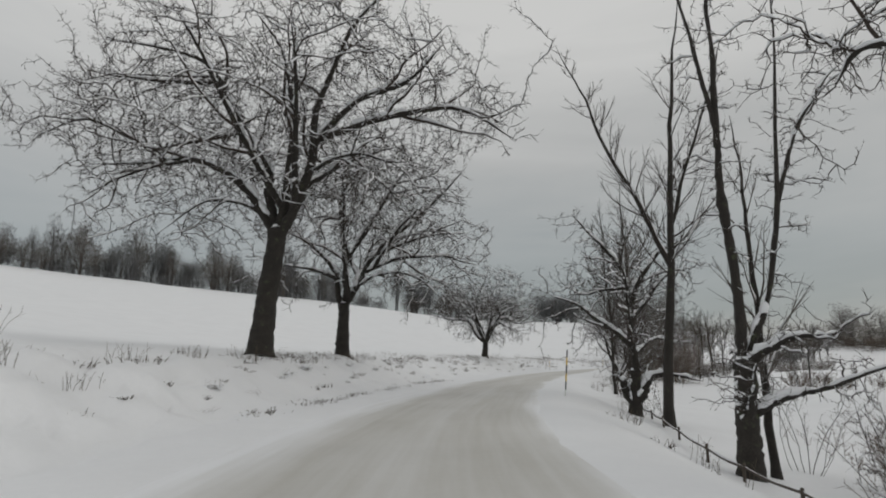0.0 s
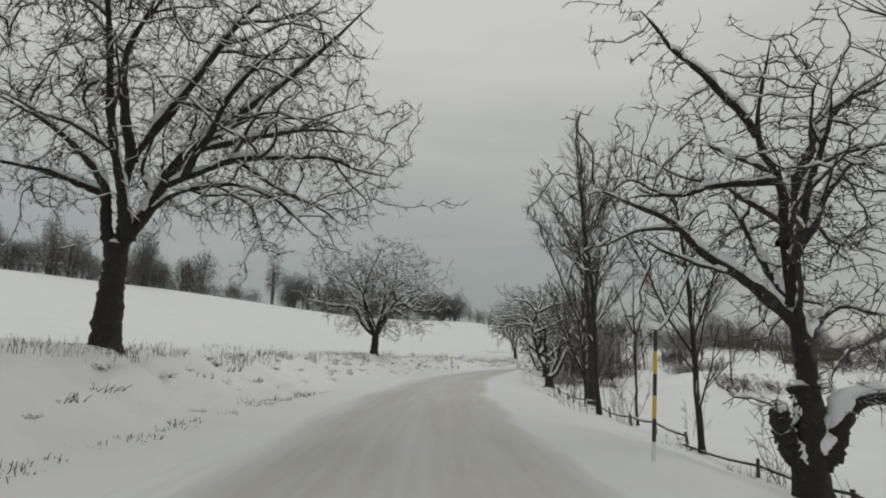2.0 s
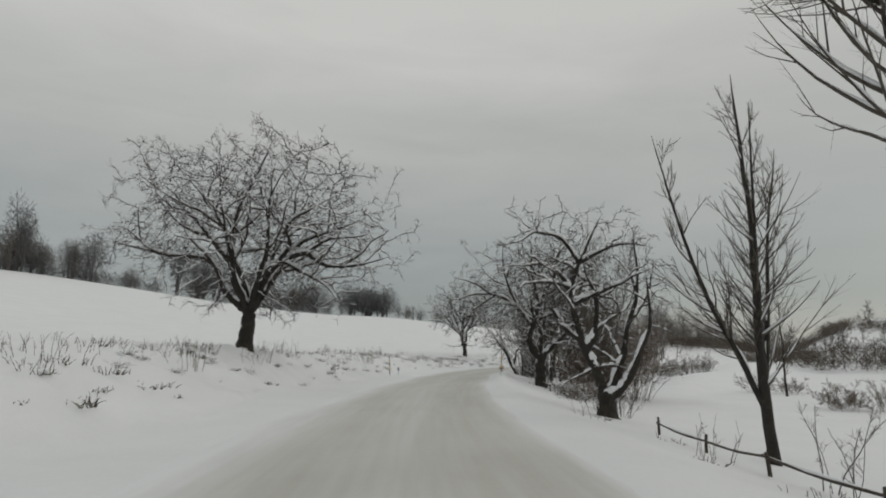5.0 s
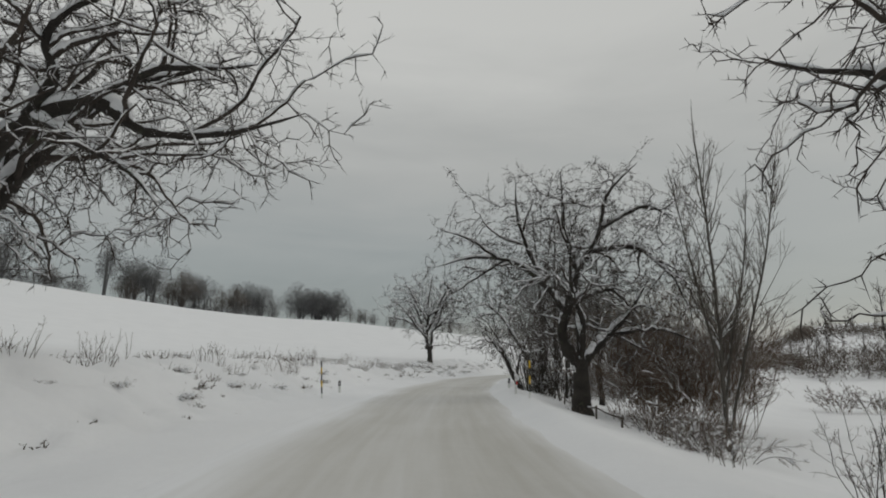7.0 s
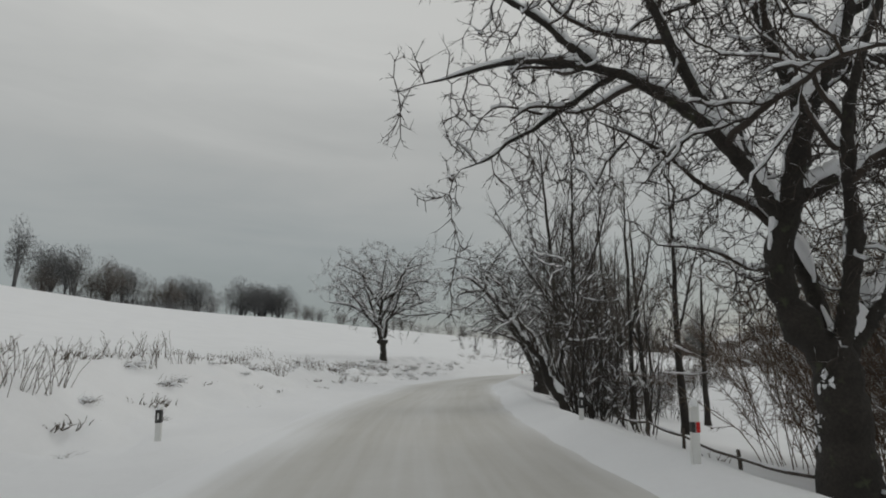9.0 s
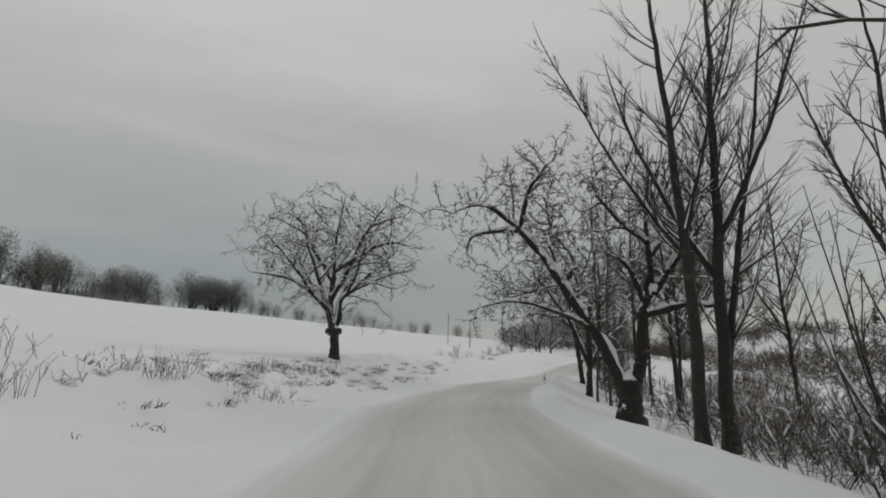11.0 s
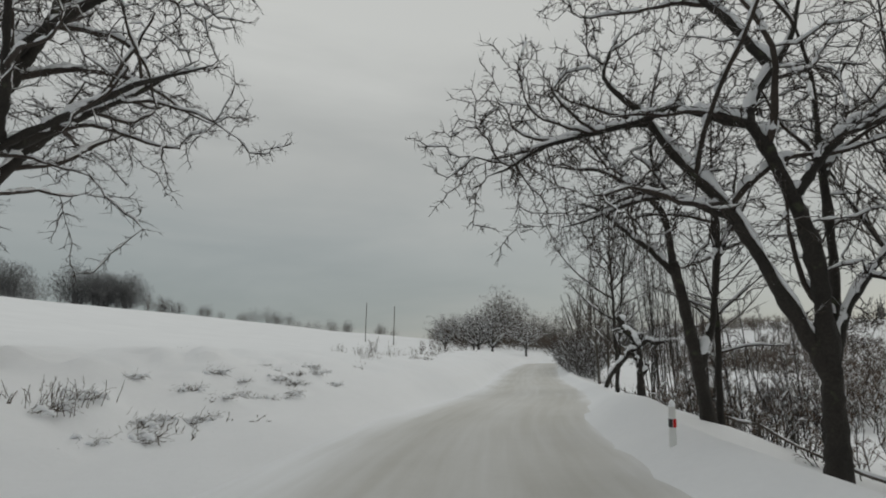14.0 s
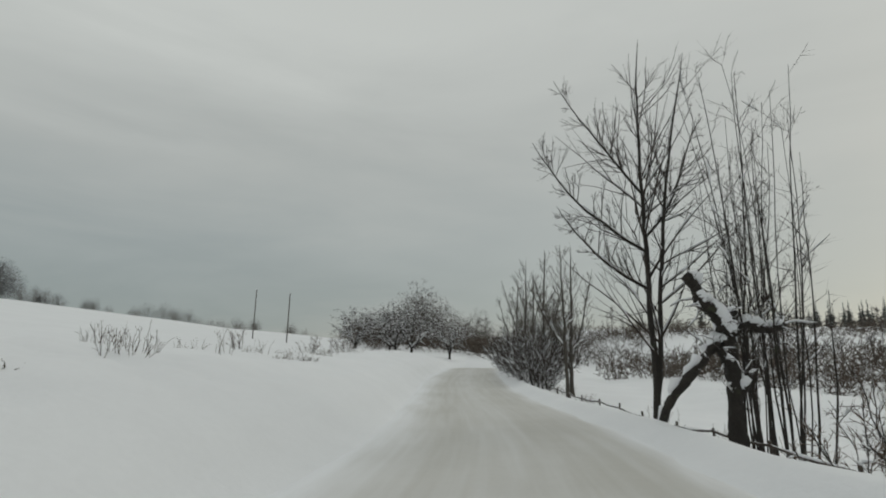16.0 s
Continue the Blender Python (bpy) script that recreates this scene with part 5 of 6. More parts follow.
def conifer_kind(seed, height):
    rng = np.random.default_rng(seed)
    base = new("spruce")
    t = np.linspace(0, 1, 5)
    line = np.stack([0 * t, 0 * t, height * t], -1)
    made("trunk", mesh_of("trunk", *tubes(line[None], (height * .015 * (1 - t) + .03)[None], 5)), bark_dark, base)
    n = 90
    f = rng.uniform(.08, 1, n)
    a = rng.uniform(0, 2 * np.pi, n)
    L = height * .2 * (1.05 - f)
    P, R = grown(rng, np.stack([0 * f, 0 * f, f * height], -1), np.stack([np.cos(a), np.sin(a), -.25 + 0 * a], -1), L, L * .22 + .05, L * .02 + .02, 3, .06, .02)
    made("crown", mesh_of("crown", *tubes(P, R, 3)), conifer, base, "dark drooping needled branches")
    return base


kinds = [far_kind("far_tree", 300, 26, ((0, 0, .5, .16, .3), (.08, .05, .75, .11, .24), (-.1, 0, .62, .11, .26)), hazed_twig, 560, .003),
         far_kind("far_tree", 301, 22, ((0, 0, .55, .26, .36), (.2, 0, .45, .2, .28), (-.2, .1, .5, .2, .3), (.03, -.1, .75, .17, .22)), hazed_twig, 760),
         far_kind("far_tree", 302, 24, ((0, 0, .48, .2, .36), (-.06, 0, .8, .12, .2), (.13, 0, .6, .12, .26)), hazed_brown, 600, .0032)] + [far_kind("far_tree", 303, 20, ((0, 0, .45, .3, .36), (.26, 0, .34, .22, .26), (-.24, 0, .4, .24, .32), (.06, 0, .72, .2, .24)), hazed_brown, 780),
         far_kind("far_tree", 304, 12, ((0, 0, .5, .34, .42), (.22, .1, .4, .24, .34), (-.2, 0, .46, .24, .36)), hazed_brown, 560, .0042),
         far_kind("far_tree", 305, 17, ((0, 0, .48, .42, .42), (.34, 0, .4, .3, .36), (-.34, 0, .42, .3, .36), (.1, 0, .74, .26, .22)), hazed_twig, 1000, .0045)]
spruce = conifer_kind(306, 16)
WORDS = {0: "tall bare tree in the far wood on the ridge", 1: "broad bare tree on the far ridge", 2: "tall brownish bare tree in the far wood", 3: "broad brownish bare tree at the wood's edge",
         4: "small bare tree in the valley hedge", 5: "dense round-headed tree on the skyline"}
for k, ob in enumerate(kinds):
    tagged(ob, WORDS[k], "tree", "far trees")
tagged(spruce, "dark spruce on the far hill", "tree", "far spruces")
used = set()


def plant(ob, x, y, size, turn):
    z = above(x, y) - .3
    m = pose(x, y, z, 0, 0, turn) @ Matrix.Diagonal((size, size, size, 1))
    if ob not in used:
        used.add(ob)
        ob.matrix_basis = m
        return ob
    c = copy_thing(ob, m)
    c.matrix_basis = m
    return c


def by_bearing(az, r):
    """A place seen from the middle of the walk: degrees to the left of north, and metres."""
    return 20 - r * math.sin(radians(az)), 60 + r * math.cos(radians(az))


rng = random.Random(5)
# the wood on the ridge to the left, thinning to single clumps
for k in range(92):
    az = rng.uniform(16.5, 50)
    x, y = by_bearing(az, rng.uniform(285, 312))
    plant(kinds[rng.choice((0, 1, 2, 3, 3, 1))], x, y, rng.uniform(.7, 1.2) * (1.0 + .25 * math.sin(az * .9)), rng.uniform(0, 360))
for az0, n, kind, size, r in ((13.4, 3, 3, .6, 300), (10.6, 2, 0, 1.05, 305), (8.2, 4, 3, .75, 310), (6.4, 7, 1, 1.0, 315), (4.0, 6, 3, 1.05, 330), (1.5, 7, 1, 1.0, 350), (-1.2, 6, 3, 1.1, 380), (-3.6, 7, 5, 1.25, 395), (-5.5, 3, 3, .8, 415), (-9.6, 9, 5, 1.4, 425), (-11.0, 7, 5, 1.35, 425), (-14.8, 5, 3, .6, 425),
                            (-18.5, 4, 4, .9, 425), (-21, 3, 4, 1.0, 425), (-24.0, 4, 4, 1.2, 425), (-26.5, 3, 4, .8, 425), (-29, 4, 4, 1.0, 425), (-34, 3, 4, .9, 425)):
    for _ in range(n):
        x, y = by_bearing(az0 + rng.uniform(-1.3, 1.3), r + rng.uniform(-8, 6))
        plant(kinds[kind], x, y, size * rng.uniform(.85, 1.25), rng.uniform(0, 360))
# the wood beyond the crest of the lane
for k in range(38):
    az = rng.uniform(-52, -37)
    x, y = by_bearing(az, rng.uniform(170, 235))
    plant(kinds[rng.choice((3, 4, 1, 3, 2, 3))], x, y, rng.uniform(.45, .85) * (.7 if az > -40 else 1), rng.uniform(0, 360))
# alders along the brook in the valley
for k in range(34):
    az = rng.uniform(-122, -58)
    x, y = by_bearing(az, rng.uniform(96, 150))
    plant(kinds[rng.choice((4, 4, 3, 2))], x, y, rng.uniform(.2, .36), rng.uniform(0, 360))
for k in range(20):
    az = rng.uniform(-124, -66)
    x, y = by_bearing(az, rng.uniform(370, 412))
    plant(spruce, x, y, rng.uniform(.6, 1.05), rng.uniform(0, 360))
for az0, n in ((-74, 5), (-76, 7), (-78, 7), (-80, 6), (-83, 6)):        # the spruce wood on the brow
    for _ in range(n):
        x, y = by_bearing(az0 + rng.uniform(-1.2, 1.2), rng.uniform(300, 345))
        plant(spruce, x, y, rng.uniform(.45, .75), rng.uniform(0, 360))
for ob in kinds + [spruce]:
    if ob not in used:
        plant(ob, *by_bearing(30, 300), .8, 0)


def wood(name, label, seed, count, bearings, ranges, heights, mat, boughs=14, gap=-.25, fat=1.0):
    """Stems and boughs that cannot be counted, as one."""
    g = np.random.default_rng(seed)
    az, r = np.radians(g.uniform(*bearings, count)), g.uniform(*ranges, count)
    keep = lumps(r * np.sin(az), r * np.cos(az), 60, 31) > gap
    az, r = az[keep], r[keep]
    x, y = 20 - r * np.sin(az), 60 + r * np.cos(az)
    n = len(x)
    h = g.uniform(*heights, n)
    foot = np.stack([x, y, snow_top(x, y) - .3], -1)
    P, R = grown(g, foot, np.tile([0, 0, 1.0], (n, 1)), h * .85, h * .013 + .03, np.full(n, .05), 4, .05, .05)
    at, way, rr, out = side_shoots(g, P, R, boughs, .1, 1.0, (22, 62), .2)
    L = np.repeat(h, boughs) * .32 * g.uniform(.5, 1, len(at))
    Q, S = grown(g, at, way, L, L * .018 + .02, np.full(len(L), .025), 3, .14, .08)
    at, way, rr, out = side_shoots(g, Q, S, 7, .1, 1.0, (20, 60), .2)
    LL = np.repeat(L, 7) * g.uniform(.25, .7, len(at))
    made(name, mesh_of(name, *joined([tubes(P, R, 3), tubes(Q, S, 3), spikes(at, way, LL, (LL * .028 + .045) * fat)])), mat, label=label, kind="stuff", category="woodland")


wood("hillside_wood", "brownish bare woodland on the snowy slope across the valley", 77, 260, (-128, -57), (245, 375), (5, 10), hazed_brown, 12)


def brushwood(name, label, seed, count, bearings, ranges, heights, mat, twigs=46, gap=-2.0):
    """Low bushes standing so close that they cannot be counted: haphazard twigs rising in each."""
    g = np.random.default_rng(seed)
    az, r = np.radians(g.uniform(*bearings, count)), g.uniform(*ranges, count)
    x, y = 20 - r * np.sin(az), 60 + r * np.cos(az)
    keep = lumps(x, y, 34, 33) > gap
    x, y = x[keep], y[keep]
    n = len(x)
    h = g.uniform(*heights, n)
    foot = np.repeat(np.stack([x, y, snow_top(x, y) - .2], -1), twigs, 0)
    hh = np.repeat(h, twigs)
    v = unit(g.normal(size=(n * twigs, 3))) * g.uniform(0, 1, (n * twigs, 1)) ** .4
    at = foot + np.stack([v[:, 0] * hh * .55, v[:, 1] * hh * .55, hh * (.42 + .42 * v[:, 2])], -1)
    way = unit(v * np.array([1, 1, .3]) + np.array([0, 0, .8]) + .5 * g.normal(size=v.shape))
    L = hh * g.uniform(.14, .34, len(hh))
    made(name, mesh_of(name, *spikes(at - way * L[:, None] * .5, way, L, hh * .009 + .016)), mat, label=label, kind="stuff", category="brushwood")


brushwood("slope_brushwood", "dark dense brushwood at the foot of the slope beyond the meadow", 81, 560, (-104, -50), (100, 134), (2.4, 5.4), brush_twig, 42, -.75)
brushwood("hillside_brushwood", "dark brushwood along the brow of the slope", 84, 520, (-104, -51), (166, 222), (2.6, 5.6), brush_twig, 42, -.35)
brushwood("crest_brushwood", "grey brushwood beyond the crest of the lane", 82, 240, (-57.5, -47), (165, 330), (3.0, 6.0), brush_twig, 40, -.3)
brushwood("lane_hedge", "dark bare hedge beyond the crest of the lane", 85, 210, (-50, -35), (152, 186), (3.0, 5.6), brush_twig, 44, -.8)
wood("valley_hedge", "belt of bare brushwood along the valley brook", 79, 110, (-125, -52), (98, 160), (2.4, 5.5), hazed_brown, 12, -.6, .5)
brushwood("ridge_brushwood", "grey bare undergrowth of the wood on the ridge", 78, 420, (11, 56), (284, 316), (4.5, 11), hazed_twig, 44, -.75)
brushwood("ridge_hedge", "low bare hedge along the skyline of the field", 83, 130, (-6, 10.5), (318, 396), (4, 8), hazed_twig, 40, -.5)
wood("skyline_brush", "low bare brushwood along the skyline of the field", 80, 110, (-16, 12), (330, 424), (3, 9), hazed_twig, 12, -.2)

# single bushes out on the snowy meadow
for k, (x, y, h) in enumerate(((36.8, 60.5, 2.3), (39.4, 59.8, 2.4), (40.8, 58.9, 2.0), (43.7, 58.4, 2.3), (45.9, 74.4, 2.8), (47.2, 72.6, 2.2), (38.2, 61.6, 1.6), (52.0, 61.0, 2.0))):
    s, d = (float(v[0]) for v in lane_place(x, y))
    shrub("bare bush standing out on the snowy meadow", s, d, 200 + k, 22, h, 28, .010, twig_brown, twig_brown, group="meadow bushes", shoots=(10, 8), thin=.4, base_spread=.7, tip=.009, stray=.2)

for x, y, h, w in ((44.6, 70.7, 8.0, .09), (40.7, 57.7, 3.4, .05)):
    stand("slim bare tree among the meadow bushes", *(float(v[0]) for v in lane_place(x, y)), h, (.2, .1), w, 410 + int(h), twig_grey, bark_dark, 40, 24, .2, fork=((h * .3, 30, 60, h * .5),), width=.26)

# ---------------------------------------------------------------- fence along the edge of the fall
def fence():
    rng = random.Random(9)
    base = new("fence")
    base.matrix_world = pose(*from_lane(60.0, 5.2)[:2], 0)
    tagged(base, "old wooden post and rail fence half sunk in snow", "fence")
    inv = base.matrix_world.inverted()
    tops = []
    s = 8.0
    while s < 172:
        if 54 < s < 68 or 87 < s < 100.6:
            s += 2.5
            tops.append(None)
            continue
        d = float(np.interp(s, [8, 54, 68, 87, 99, 116, 122, 140, 160], [6.0, 6.0, 5.3, 5.3, 4.4, 4.4, 4.8, 4.7, 4.2]))
        x, y, rz = from_lane(s, d + rng.uniform(-.08, .08))
        z = above(x, y)
        h = rng.uniform(.32, .44)
        tilt = Vector((rng.uniform(-.05, .05), rng.uniform(-.05, .05), h))
        line = np.array([[x, y, z - .3], [x + tilt.x * .5, y + tilt.y * .5, z + h * .5], [x + tilt.x, y + tilt.y, z + h], [x + tilt.x, y + tilt.y, z + h + .012]])
        V, F = tubes((line - np.array(inv.inverted().translation))[None], np.array([[.036, .034, .032, .004]]), 7, np.random.default_rng(int(s * 10)), .06)
        made("post", mesh_of("post", V, F), old_wood, base)
        tops.append(np.array([x + tilt.x, y + tilt.y, z + h - rng.uniform(.06, .16)]))
        s += rng.uniform(2.2, 2.8)
    home = np.array(base.matrix_world.translation)
    for k, (a, b) in enumerate(zip(tops[:-1], tops[1:])):
        if a is None or b is None:
            continue
        if k % 13 == 7:
            b = np.array([b[0], b[1], above(b[0], b[1]) + .03])      # a rail fallen at one end
        t = np.linspace(-.04, 1.04, 6)[:, None]
        line = a + (b - a) * t + np.array([0, 0, -.05]) * np.sin(np.pi * np.clip(t, 0, 1)) - home
        made("rail", mesh_of("rail", *tubes(line[None], np.full((1, 6), .028), 6, np.random.default_rng(k), .08)), old_wood, base)
        if k % 3 != 1:
            up = line[1:5] + np.array([0, 0, .036])
            made("snow_cap", mesh_of("snow_cap", *tubes(up[None], np.array([[.004, .026, .03, .004]]), 6)), lying_snow, base, "snow lying on the rail")


fence()


# ---------------------------------------------------------------- snow poles and delineator posts
def snow_pole(s, d, height, lean, label):
    x, y, rz = from_lane(s, d)
    base = new("snow_pole")
    base.matrix_world = pose(x, y, above(x, y) - .05, 0, lean, rz)
    tagged(base, label, "snow pole", "snow poles")
    n = 6
    for k in range(n):
        z0, z1 = height * k / n, height * (k + 1) / n
        made("band", mesh_of("band", *tubes(np.array([[(0, 0, z0), (0, 0, z1 - .004)]]), np.array([[.026, .026]]), 10)), black_paint if (n - k) % 2 else (yellow_paint if k else white_plastic), base)
    made("cap", mesh_of("cap", *tubes(np.array([[(0, 0, height - .004), (0, 0, height + .02), (0, 0, height + .04)]]), np.array([[.026, .022, .002]]), 10)), lying_snow, base, "cap of snow")


snow_pole(22.1, 2.95, 1.74, 5.0, "yellow and black striped snow pole on the verge")
snow_pole(69.8, 2.7, 1.38, 1.0, "yellow and black striped snow pole beside the old tree")
snow_pole(72.0, -4.05, 1.3, -3.0, "yellow and black striped snow pole at the foot of the bank")


def delineator(s, d, height, facing, red, lean, label, slim=1.0):
    """A white plastic road post with a slanted top, a dark band and a reflector."""
    x, y, rz = from_lane(s, d)
    base = new("delineator_post")
    base.matrix_world = pose(x, y, above(x, y) - .05, lean, lean, rz + facing) @ Matrix.Diagonal((slim, slim, 1, 1))
    tagged(base, label, "road post", "delineator posts")

    def slab(w0, w1, y0, y1, z0, z1, slant=0.0):
        v = [(-w0, y0, z0), (w1, y0, z0), (w1, y1, z0), (-w0, y1, z0), (-w0, y0, z1), (w1, y0, z1 + slant), (w1, y1, z1 + slant), (-w0, y1, z1)]
        bm = bmesh.new()
        c = [bm.verts.new(p) for p in v]
        for f in ((3, 2, 1, 0), (4, 5, 6, 7), (0, 1, 5, 4), (1, 2, 6, 5), (2, 3, 7, 6), (3, 0, 4, 7)):
            bm.faces.new([c[i] for i in f])
        bmesh.ops.bevel(bm, geom=bm.edges[:], offset=.006, segments=2, affect='EDGES')
        me = bpy.data.meshes.new("slab")
        bm.to_mesh(me)
        bm.free()
        return me

    made("body", slab(.06, .06, -.04, .04, 0, height - .05, .05), white_plastic, base)
    if red:
        made("reflector", slab(-.004, .066, -.05, .03, height - .31, height - .20, .0), red_reflector, base, "red reflector")
        made("band", slab(.066, -.004, -.05, .03, height - .31, height - .20, .0), black_paint, base, "black half of the band")
    else:
        made("band", slab(.066, .066, -.05, .045, height - .24, height - .04, .0), black_paint, base, "black band")
        made("reflector", slab(.018, .018, -.056, -.04, height - .19, height - .09, 0), white_plastic, base, "small white reflector")
    made("snow_cap", mesh_of("snow_cap", *tubes(np.array([[(0, 0, height - .04), (0, 0, height + .02), (0, 0, height + .05)]]), np.array([[.06, .05, .004]]), 10)), lying_snow, base, "cap of snow")


delineator(72.9, 2.6, .67, 0, True, 1.5, "white delineator post with a red reflector by the lane", .72)
delineator(76.2, -4.35, .56, 0, False, -4, "white delineator post with a black band in the snow bank", .72)
delineator(111.2, 1.45, .60, 0, True, 2, "white delineator post leaning beside the lane", .7)
delineator(77.5, 2.7, .48, 0, False, 2, "white delineator post partly buried in snow", .7)


# ---------------------------------------------------------------- dry weeds standing out of the snow
def weed_clump(seed, blades, height, spread):
    rng = np.random.default_rng(seed)
    a = rng.uniform(0, 2 * np.pi, blades)
    out = np.sqrt(rng.uniform(0, 1, blades)) * spread
    start = np.stack([np.cos(a) * out, np.sin(a) * out, -.12 + 0 * a], -1)
    lean = rng.uniform(.02, .3 + .9 * (height < .3), blades)
    way = np.stack([np.cos(a + rng.normal(size=blades)) * lean, np.sin(a) * lean, np.ones(blades)], -1)
    P, R = grown(rng, start, way, height * rng.uniform(.45, 1.15, blades), np.full(blades, .0062 + .007 * (height < .3)), np.full(blades, .003), 4, .16, -.05 - .12 * (height < .3))
    at, w, r, o = side_shoots(rng, P, R, 2, .45, 1.0, (20, 60), .2)
    Q, S = grown(rng, at, w, rng.uniform(.06, .22, len(at)) * height, np.full(len(at), .004), np.full(len(at), .0022), 2, .2, 0)
    return joined([tubes(P, R, 3), tubes(Q, S, 3)])


def tussock(seed):
    """Long grass bowed down under clots of snow."""
    rng = np.random.default_rng(seed)
    n = 64
    a = rng.uniform(0, 2 * np.pi, n)
    out = np.sqrt(rng.uniform(0, 1, n)) * .5
    start = np.stack([np.cos(a) * out, np.sin(a) * out, -.1 + 0 * a], -1)
    b = rng.normal(.6, .9, n)
    P, R = grown(rng, start, np.stack([np.cos(b) * .8, np.sin(b) * .8, np.ones(n)], -1), rng.uniform(.25, .66, n), np.full(n, .0072), np.full(n, .003), 5, .2, -.26)
    base = new("grass_tussock")
    made("grass", mesh_of("grass", *tubes(P, R, 3)), weed_mat, base, kind="stuff")
    k = rng.choice(n, 9)
    at = P[k, 3]
    line = np.stack([at - (.16, .03, .08), at + (-.05, 0, .01), at + (.07, .02, 0), at + (.18, .05, -.09)], 1)
    made("snow_cover", mesh_of("snow_cover", *tubes(line, np.stack([np.full(9, .01), rng.uniform(.03, .075, 9), rng.uniform(.03, .07, 9), np.full(9, .01)], 1), 7, rng, .15)), lying_snow, base, "clots of snow weighing the grass down", kind="stuff")
    return tagged(base, "tussock of long dry grass bowed under snow", "grass", "grass tussocks")


rng = random.Random(21)
WEEDS = ((22, .7, .55), (26, .42, .6), (34, .28, .75), (9, .95, .5), (34, .2, .32))
sown = {0: [], 1: []}


def sow(kind, s, d, size=1.0):
    """One tuft among those too many to count: kinds 0 to 3 dry weeds, 4 dark ditch grass."""
    x, y, rz = from_lane(s, d)
    n, h, w = WEEDS[kind]
    V, F = weed_clump(rng.randrange(100000), n, h * size * rng.uniform(.8, 1.2), w * size)
    sown[int(kind == 4)].append((V + np.array([x, y, above(x, y)]), F))


for s in np.arange(13, 38, .42):                       # the ditch line below the first trees
    if rng.random() < .8:
        sow(4, s + rng.uniform(-.3, .3), -4.5 + rng.uniform(-.16, .16), rng.choice((.5, .7, .9, 1.1, 1.3)))
for s in np.arange(8, 122, .65):                       # along the top of the bank
    for _ in range(1 if s < 112 else 0):
        sow(rng.choice((0, 1, 1, 2, 2)), s + rng.uniform(-.5, .5), -8.3 + rng.gauss(0, .6), rng.uniform(.6, 1.25))
for s in np.arange(46, 124, 1.3):                      # the ditch further on
    if rng.random() < .3:
        sow(4, s, (-4.7 if s < 90 else -6.1) + rng.uniform(-.5, .3), rng.uniform(.3, .7))
for s in np.arange(10, 120, 1.6):                      # scattered on its face
    sow(rng.choice((2, 2, 4, 4)), s + rng.uniform(-1, 1), -6.3 + rng.uniform(-.7, .7), rng.uniform(.4, .8))
# tufts at 137 and 138 stand in for a dark hollow in the bank
for s, d, kind, size in ((76.3, -6.7, 0, 1.1), (77.2, -6.9, 0, 1.0), (75.2, -7.3, 3, 1.0), (89, -7.1, 1, 1.0), (90, -7.4, 0, .9), (137.2, -6.9, 4, 1.6), (137.8, -6.7, 4, 1.4), (138.3, -7.0, 2, .9), (121.5, -6.0, 4, 1.2), (97, -6.4, 2, 1.2), (98, -6.6, 1, 1.1), (99, -6.9, 2, 1.2)):
    sow(kind, s, d, size)
for s in np.arange(10, 170, 2.4):                      # thin stalks along the fence
    sow(rng.choice((1, 3)), s + rng.uniform(-.8, .8), 4.9 + rng.uniform(-.6, 1.6), rng.uniform(.5, .9))
for s in np.arange(126, 172, 2.0):                     # the low ridge of the cutting at the crest
    sow(rng.choice((0, 1, 3)), s + rng.uniform(-.7, .7), -7.5 + rng.uniform(-2.5, 1.0), rng.uniform(.5, 1.0))
made("dry_weeds", mesh_of("dry_weeds", *joined(sown[0])), weed_mat, label="dry brown weeds and grass sticking out of the snow", kind="stuff", category="weeds")
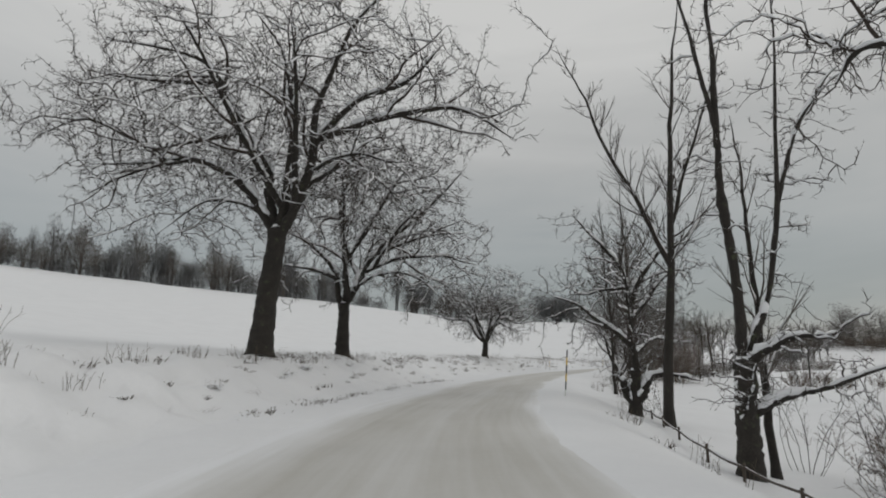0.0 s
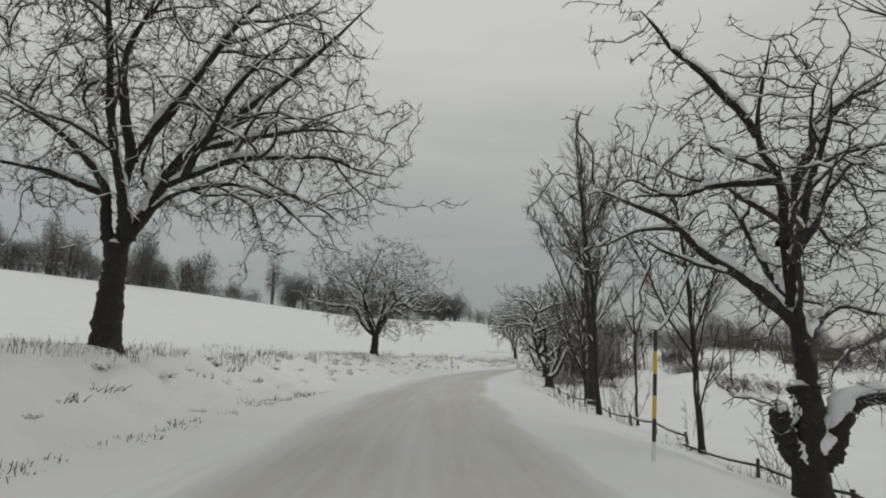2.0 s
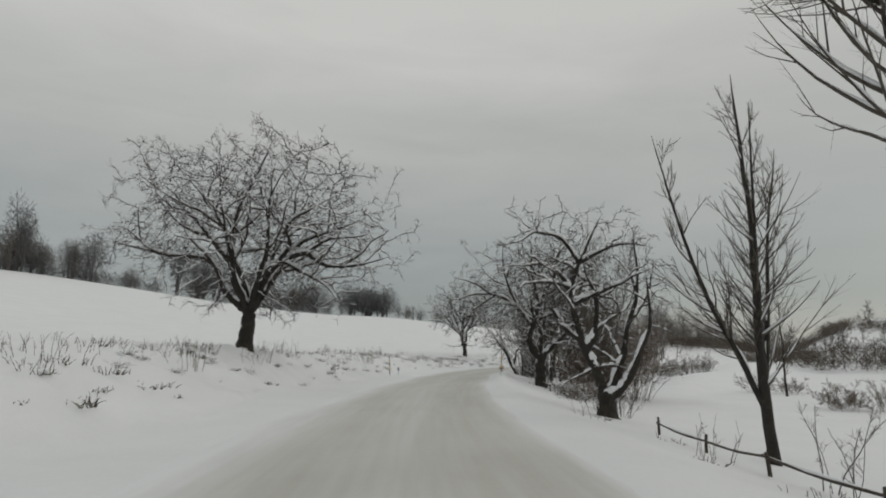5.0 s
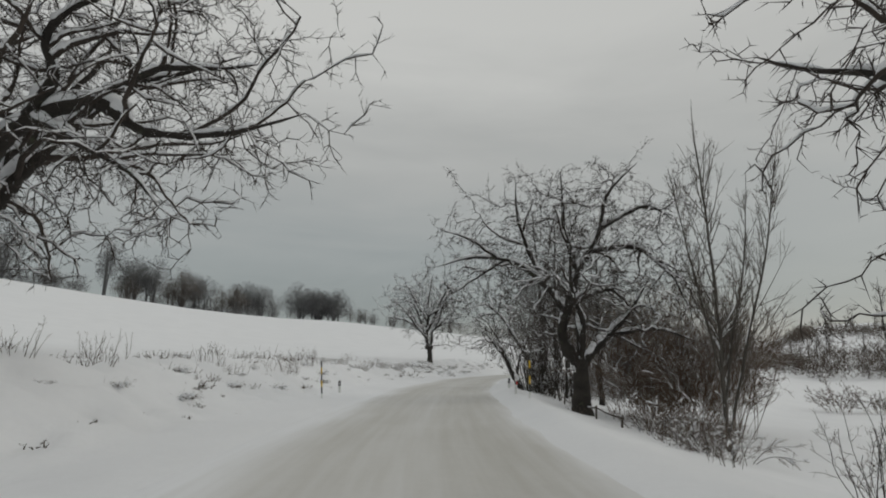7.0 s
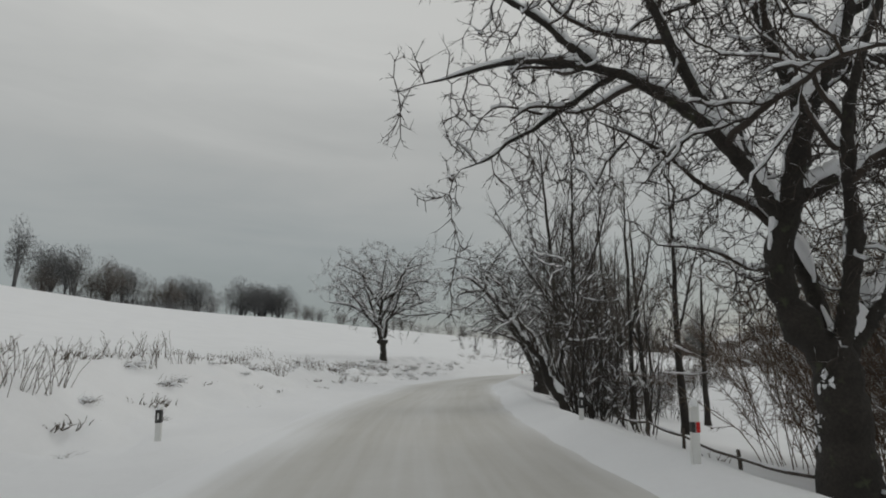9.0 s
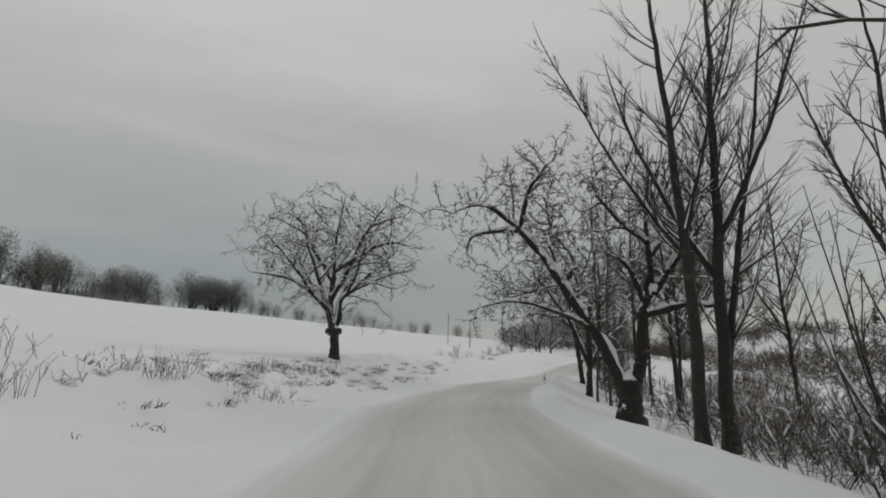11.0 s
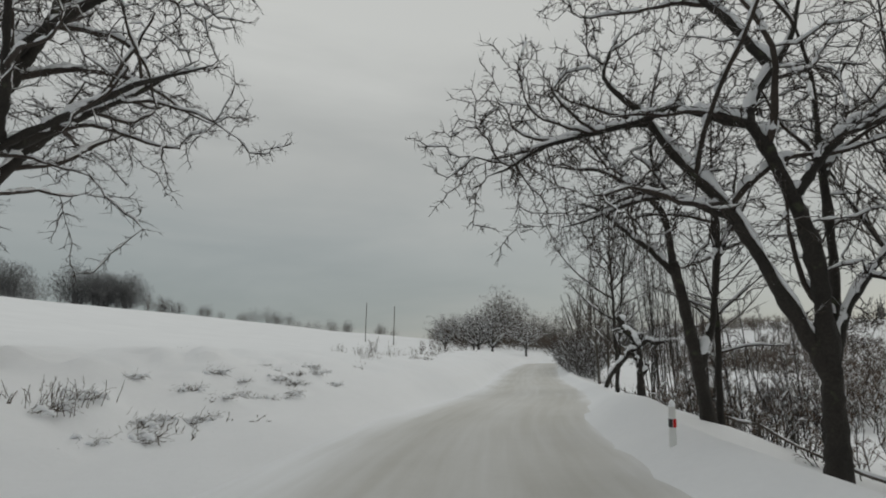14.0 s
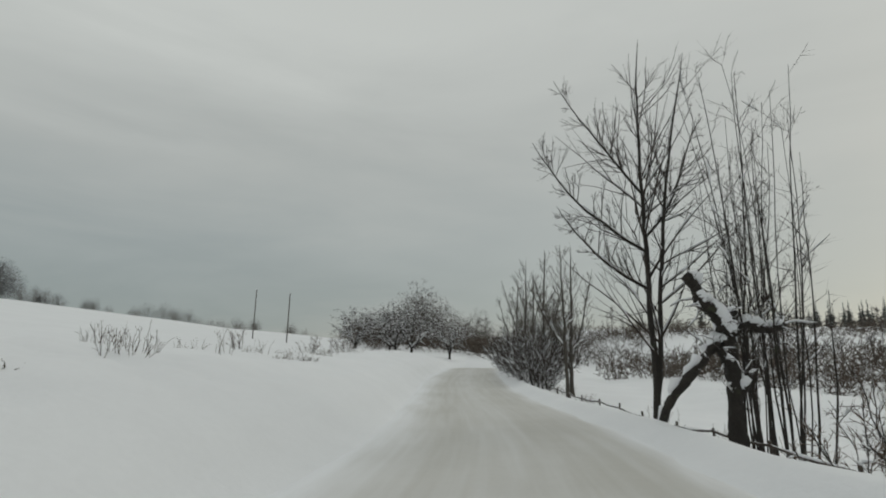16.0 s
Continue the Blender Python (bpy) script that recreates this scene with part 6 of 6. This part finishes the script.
made("ditch_grass", mesh_of("ditch_grass", *joined(sown[1])), dark_earth, label="dark dead grass tufts along the snowy ditch", kind="stuff", category="weeds")
bowed = [tussock(430), tussock(431), tussock(432)]
PATCHES = [(s, -7.2 + rng.gauss(0, .9), rng.uniform(.25, .6)) for s in np.arange(14, 120, 1.2)] + [(100 + rng.uniform(-3, 10), -8.4 + rng.gauss(0, 1.1), rng.uniform(.5, 1.0)) for _ in range(26)] + [(109 + rng.uniform(-3, 4), -6.9 + rng.gauss(0, .5), rng.uniform(.4, .7)) for _ in range(9)] + [(112 + rng.uniform(0, 7), -6.2 + rng.gauss(0, .6), rng.uniform(.22, .48)) for _ in range(24)]
for s, d, size in PATCHES:                             # bowed grass on the face of the bank
    k = rng.randrange(3)
    x, y, rz = from_lane(s + rng.uniform(-1, 1), d)
    m = pose(x, y, above(x, y), 0, 0, rz + rng.uniform(-60, 60)) @ Matrix.Diagonal((size, size, size, 1))
    if bowed[k] not in used:
        used.add(bowed[k])
        bowed[k].matrix_basis = m
    else:
        copy_thing(bowed[k], m).matrix_basis = m
for k, (s, d, h) in enumerate(((150, -9.5, 1.6), (156, -8.5, 1.9), (161, -10.5, 1.7), (146, -12, 1.5), (168, -9, 2.2))):
    shrub("small bare bush on the crest of the bank", s, d, 220 + k, 10, h, 34, .014, twig_brown, bark_dark, group="bank bushes", shoots=(7, 5), thin=.4)

# two bare poles standing beyond the bank
for s, d, h in ((176.0, -24.0, 5.6), (170.0, -18.0, 5.0)):
    x, y, rz = from_lane(s, d)
    base = new("wooden_pole")
    base.matrix_world = pose(x, y, above(x, y) - .3, 0, 1, rz)
    tagged(base, "thin bare wooden pole in the snowy field", "pole", "field poles")
    made("shaft", mesh_of("shaft", *tubes(np.array([[(0, 0, 0), (0, 0, h * .5), (0, 0, h)]]), np.array([[.06, .055, .045]]), 8)), old_wood, base)
    made("snow_cap", mesh_of("snow_cap", *tubes(np.array([[(0, 0, h - .01), (0, 0, h + .04), (0, 0, h + .08)]]), np.array([[.05, .04, .004]]), 8)), lying_snow, base, "cap of snow")
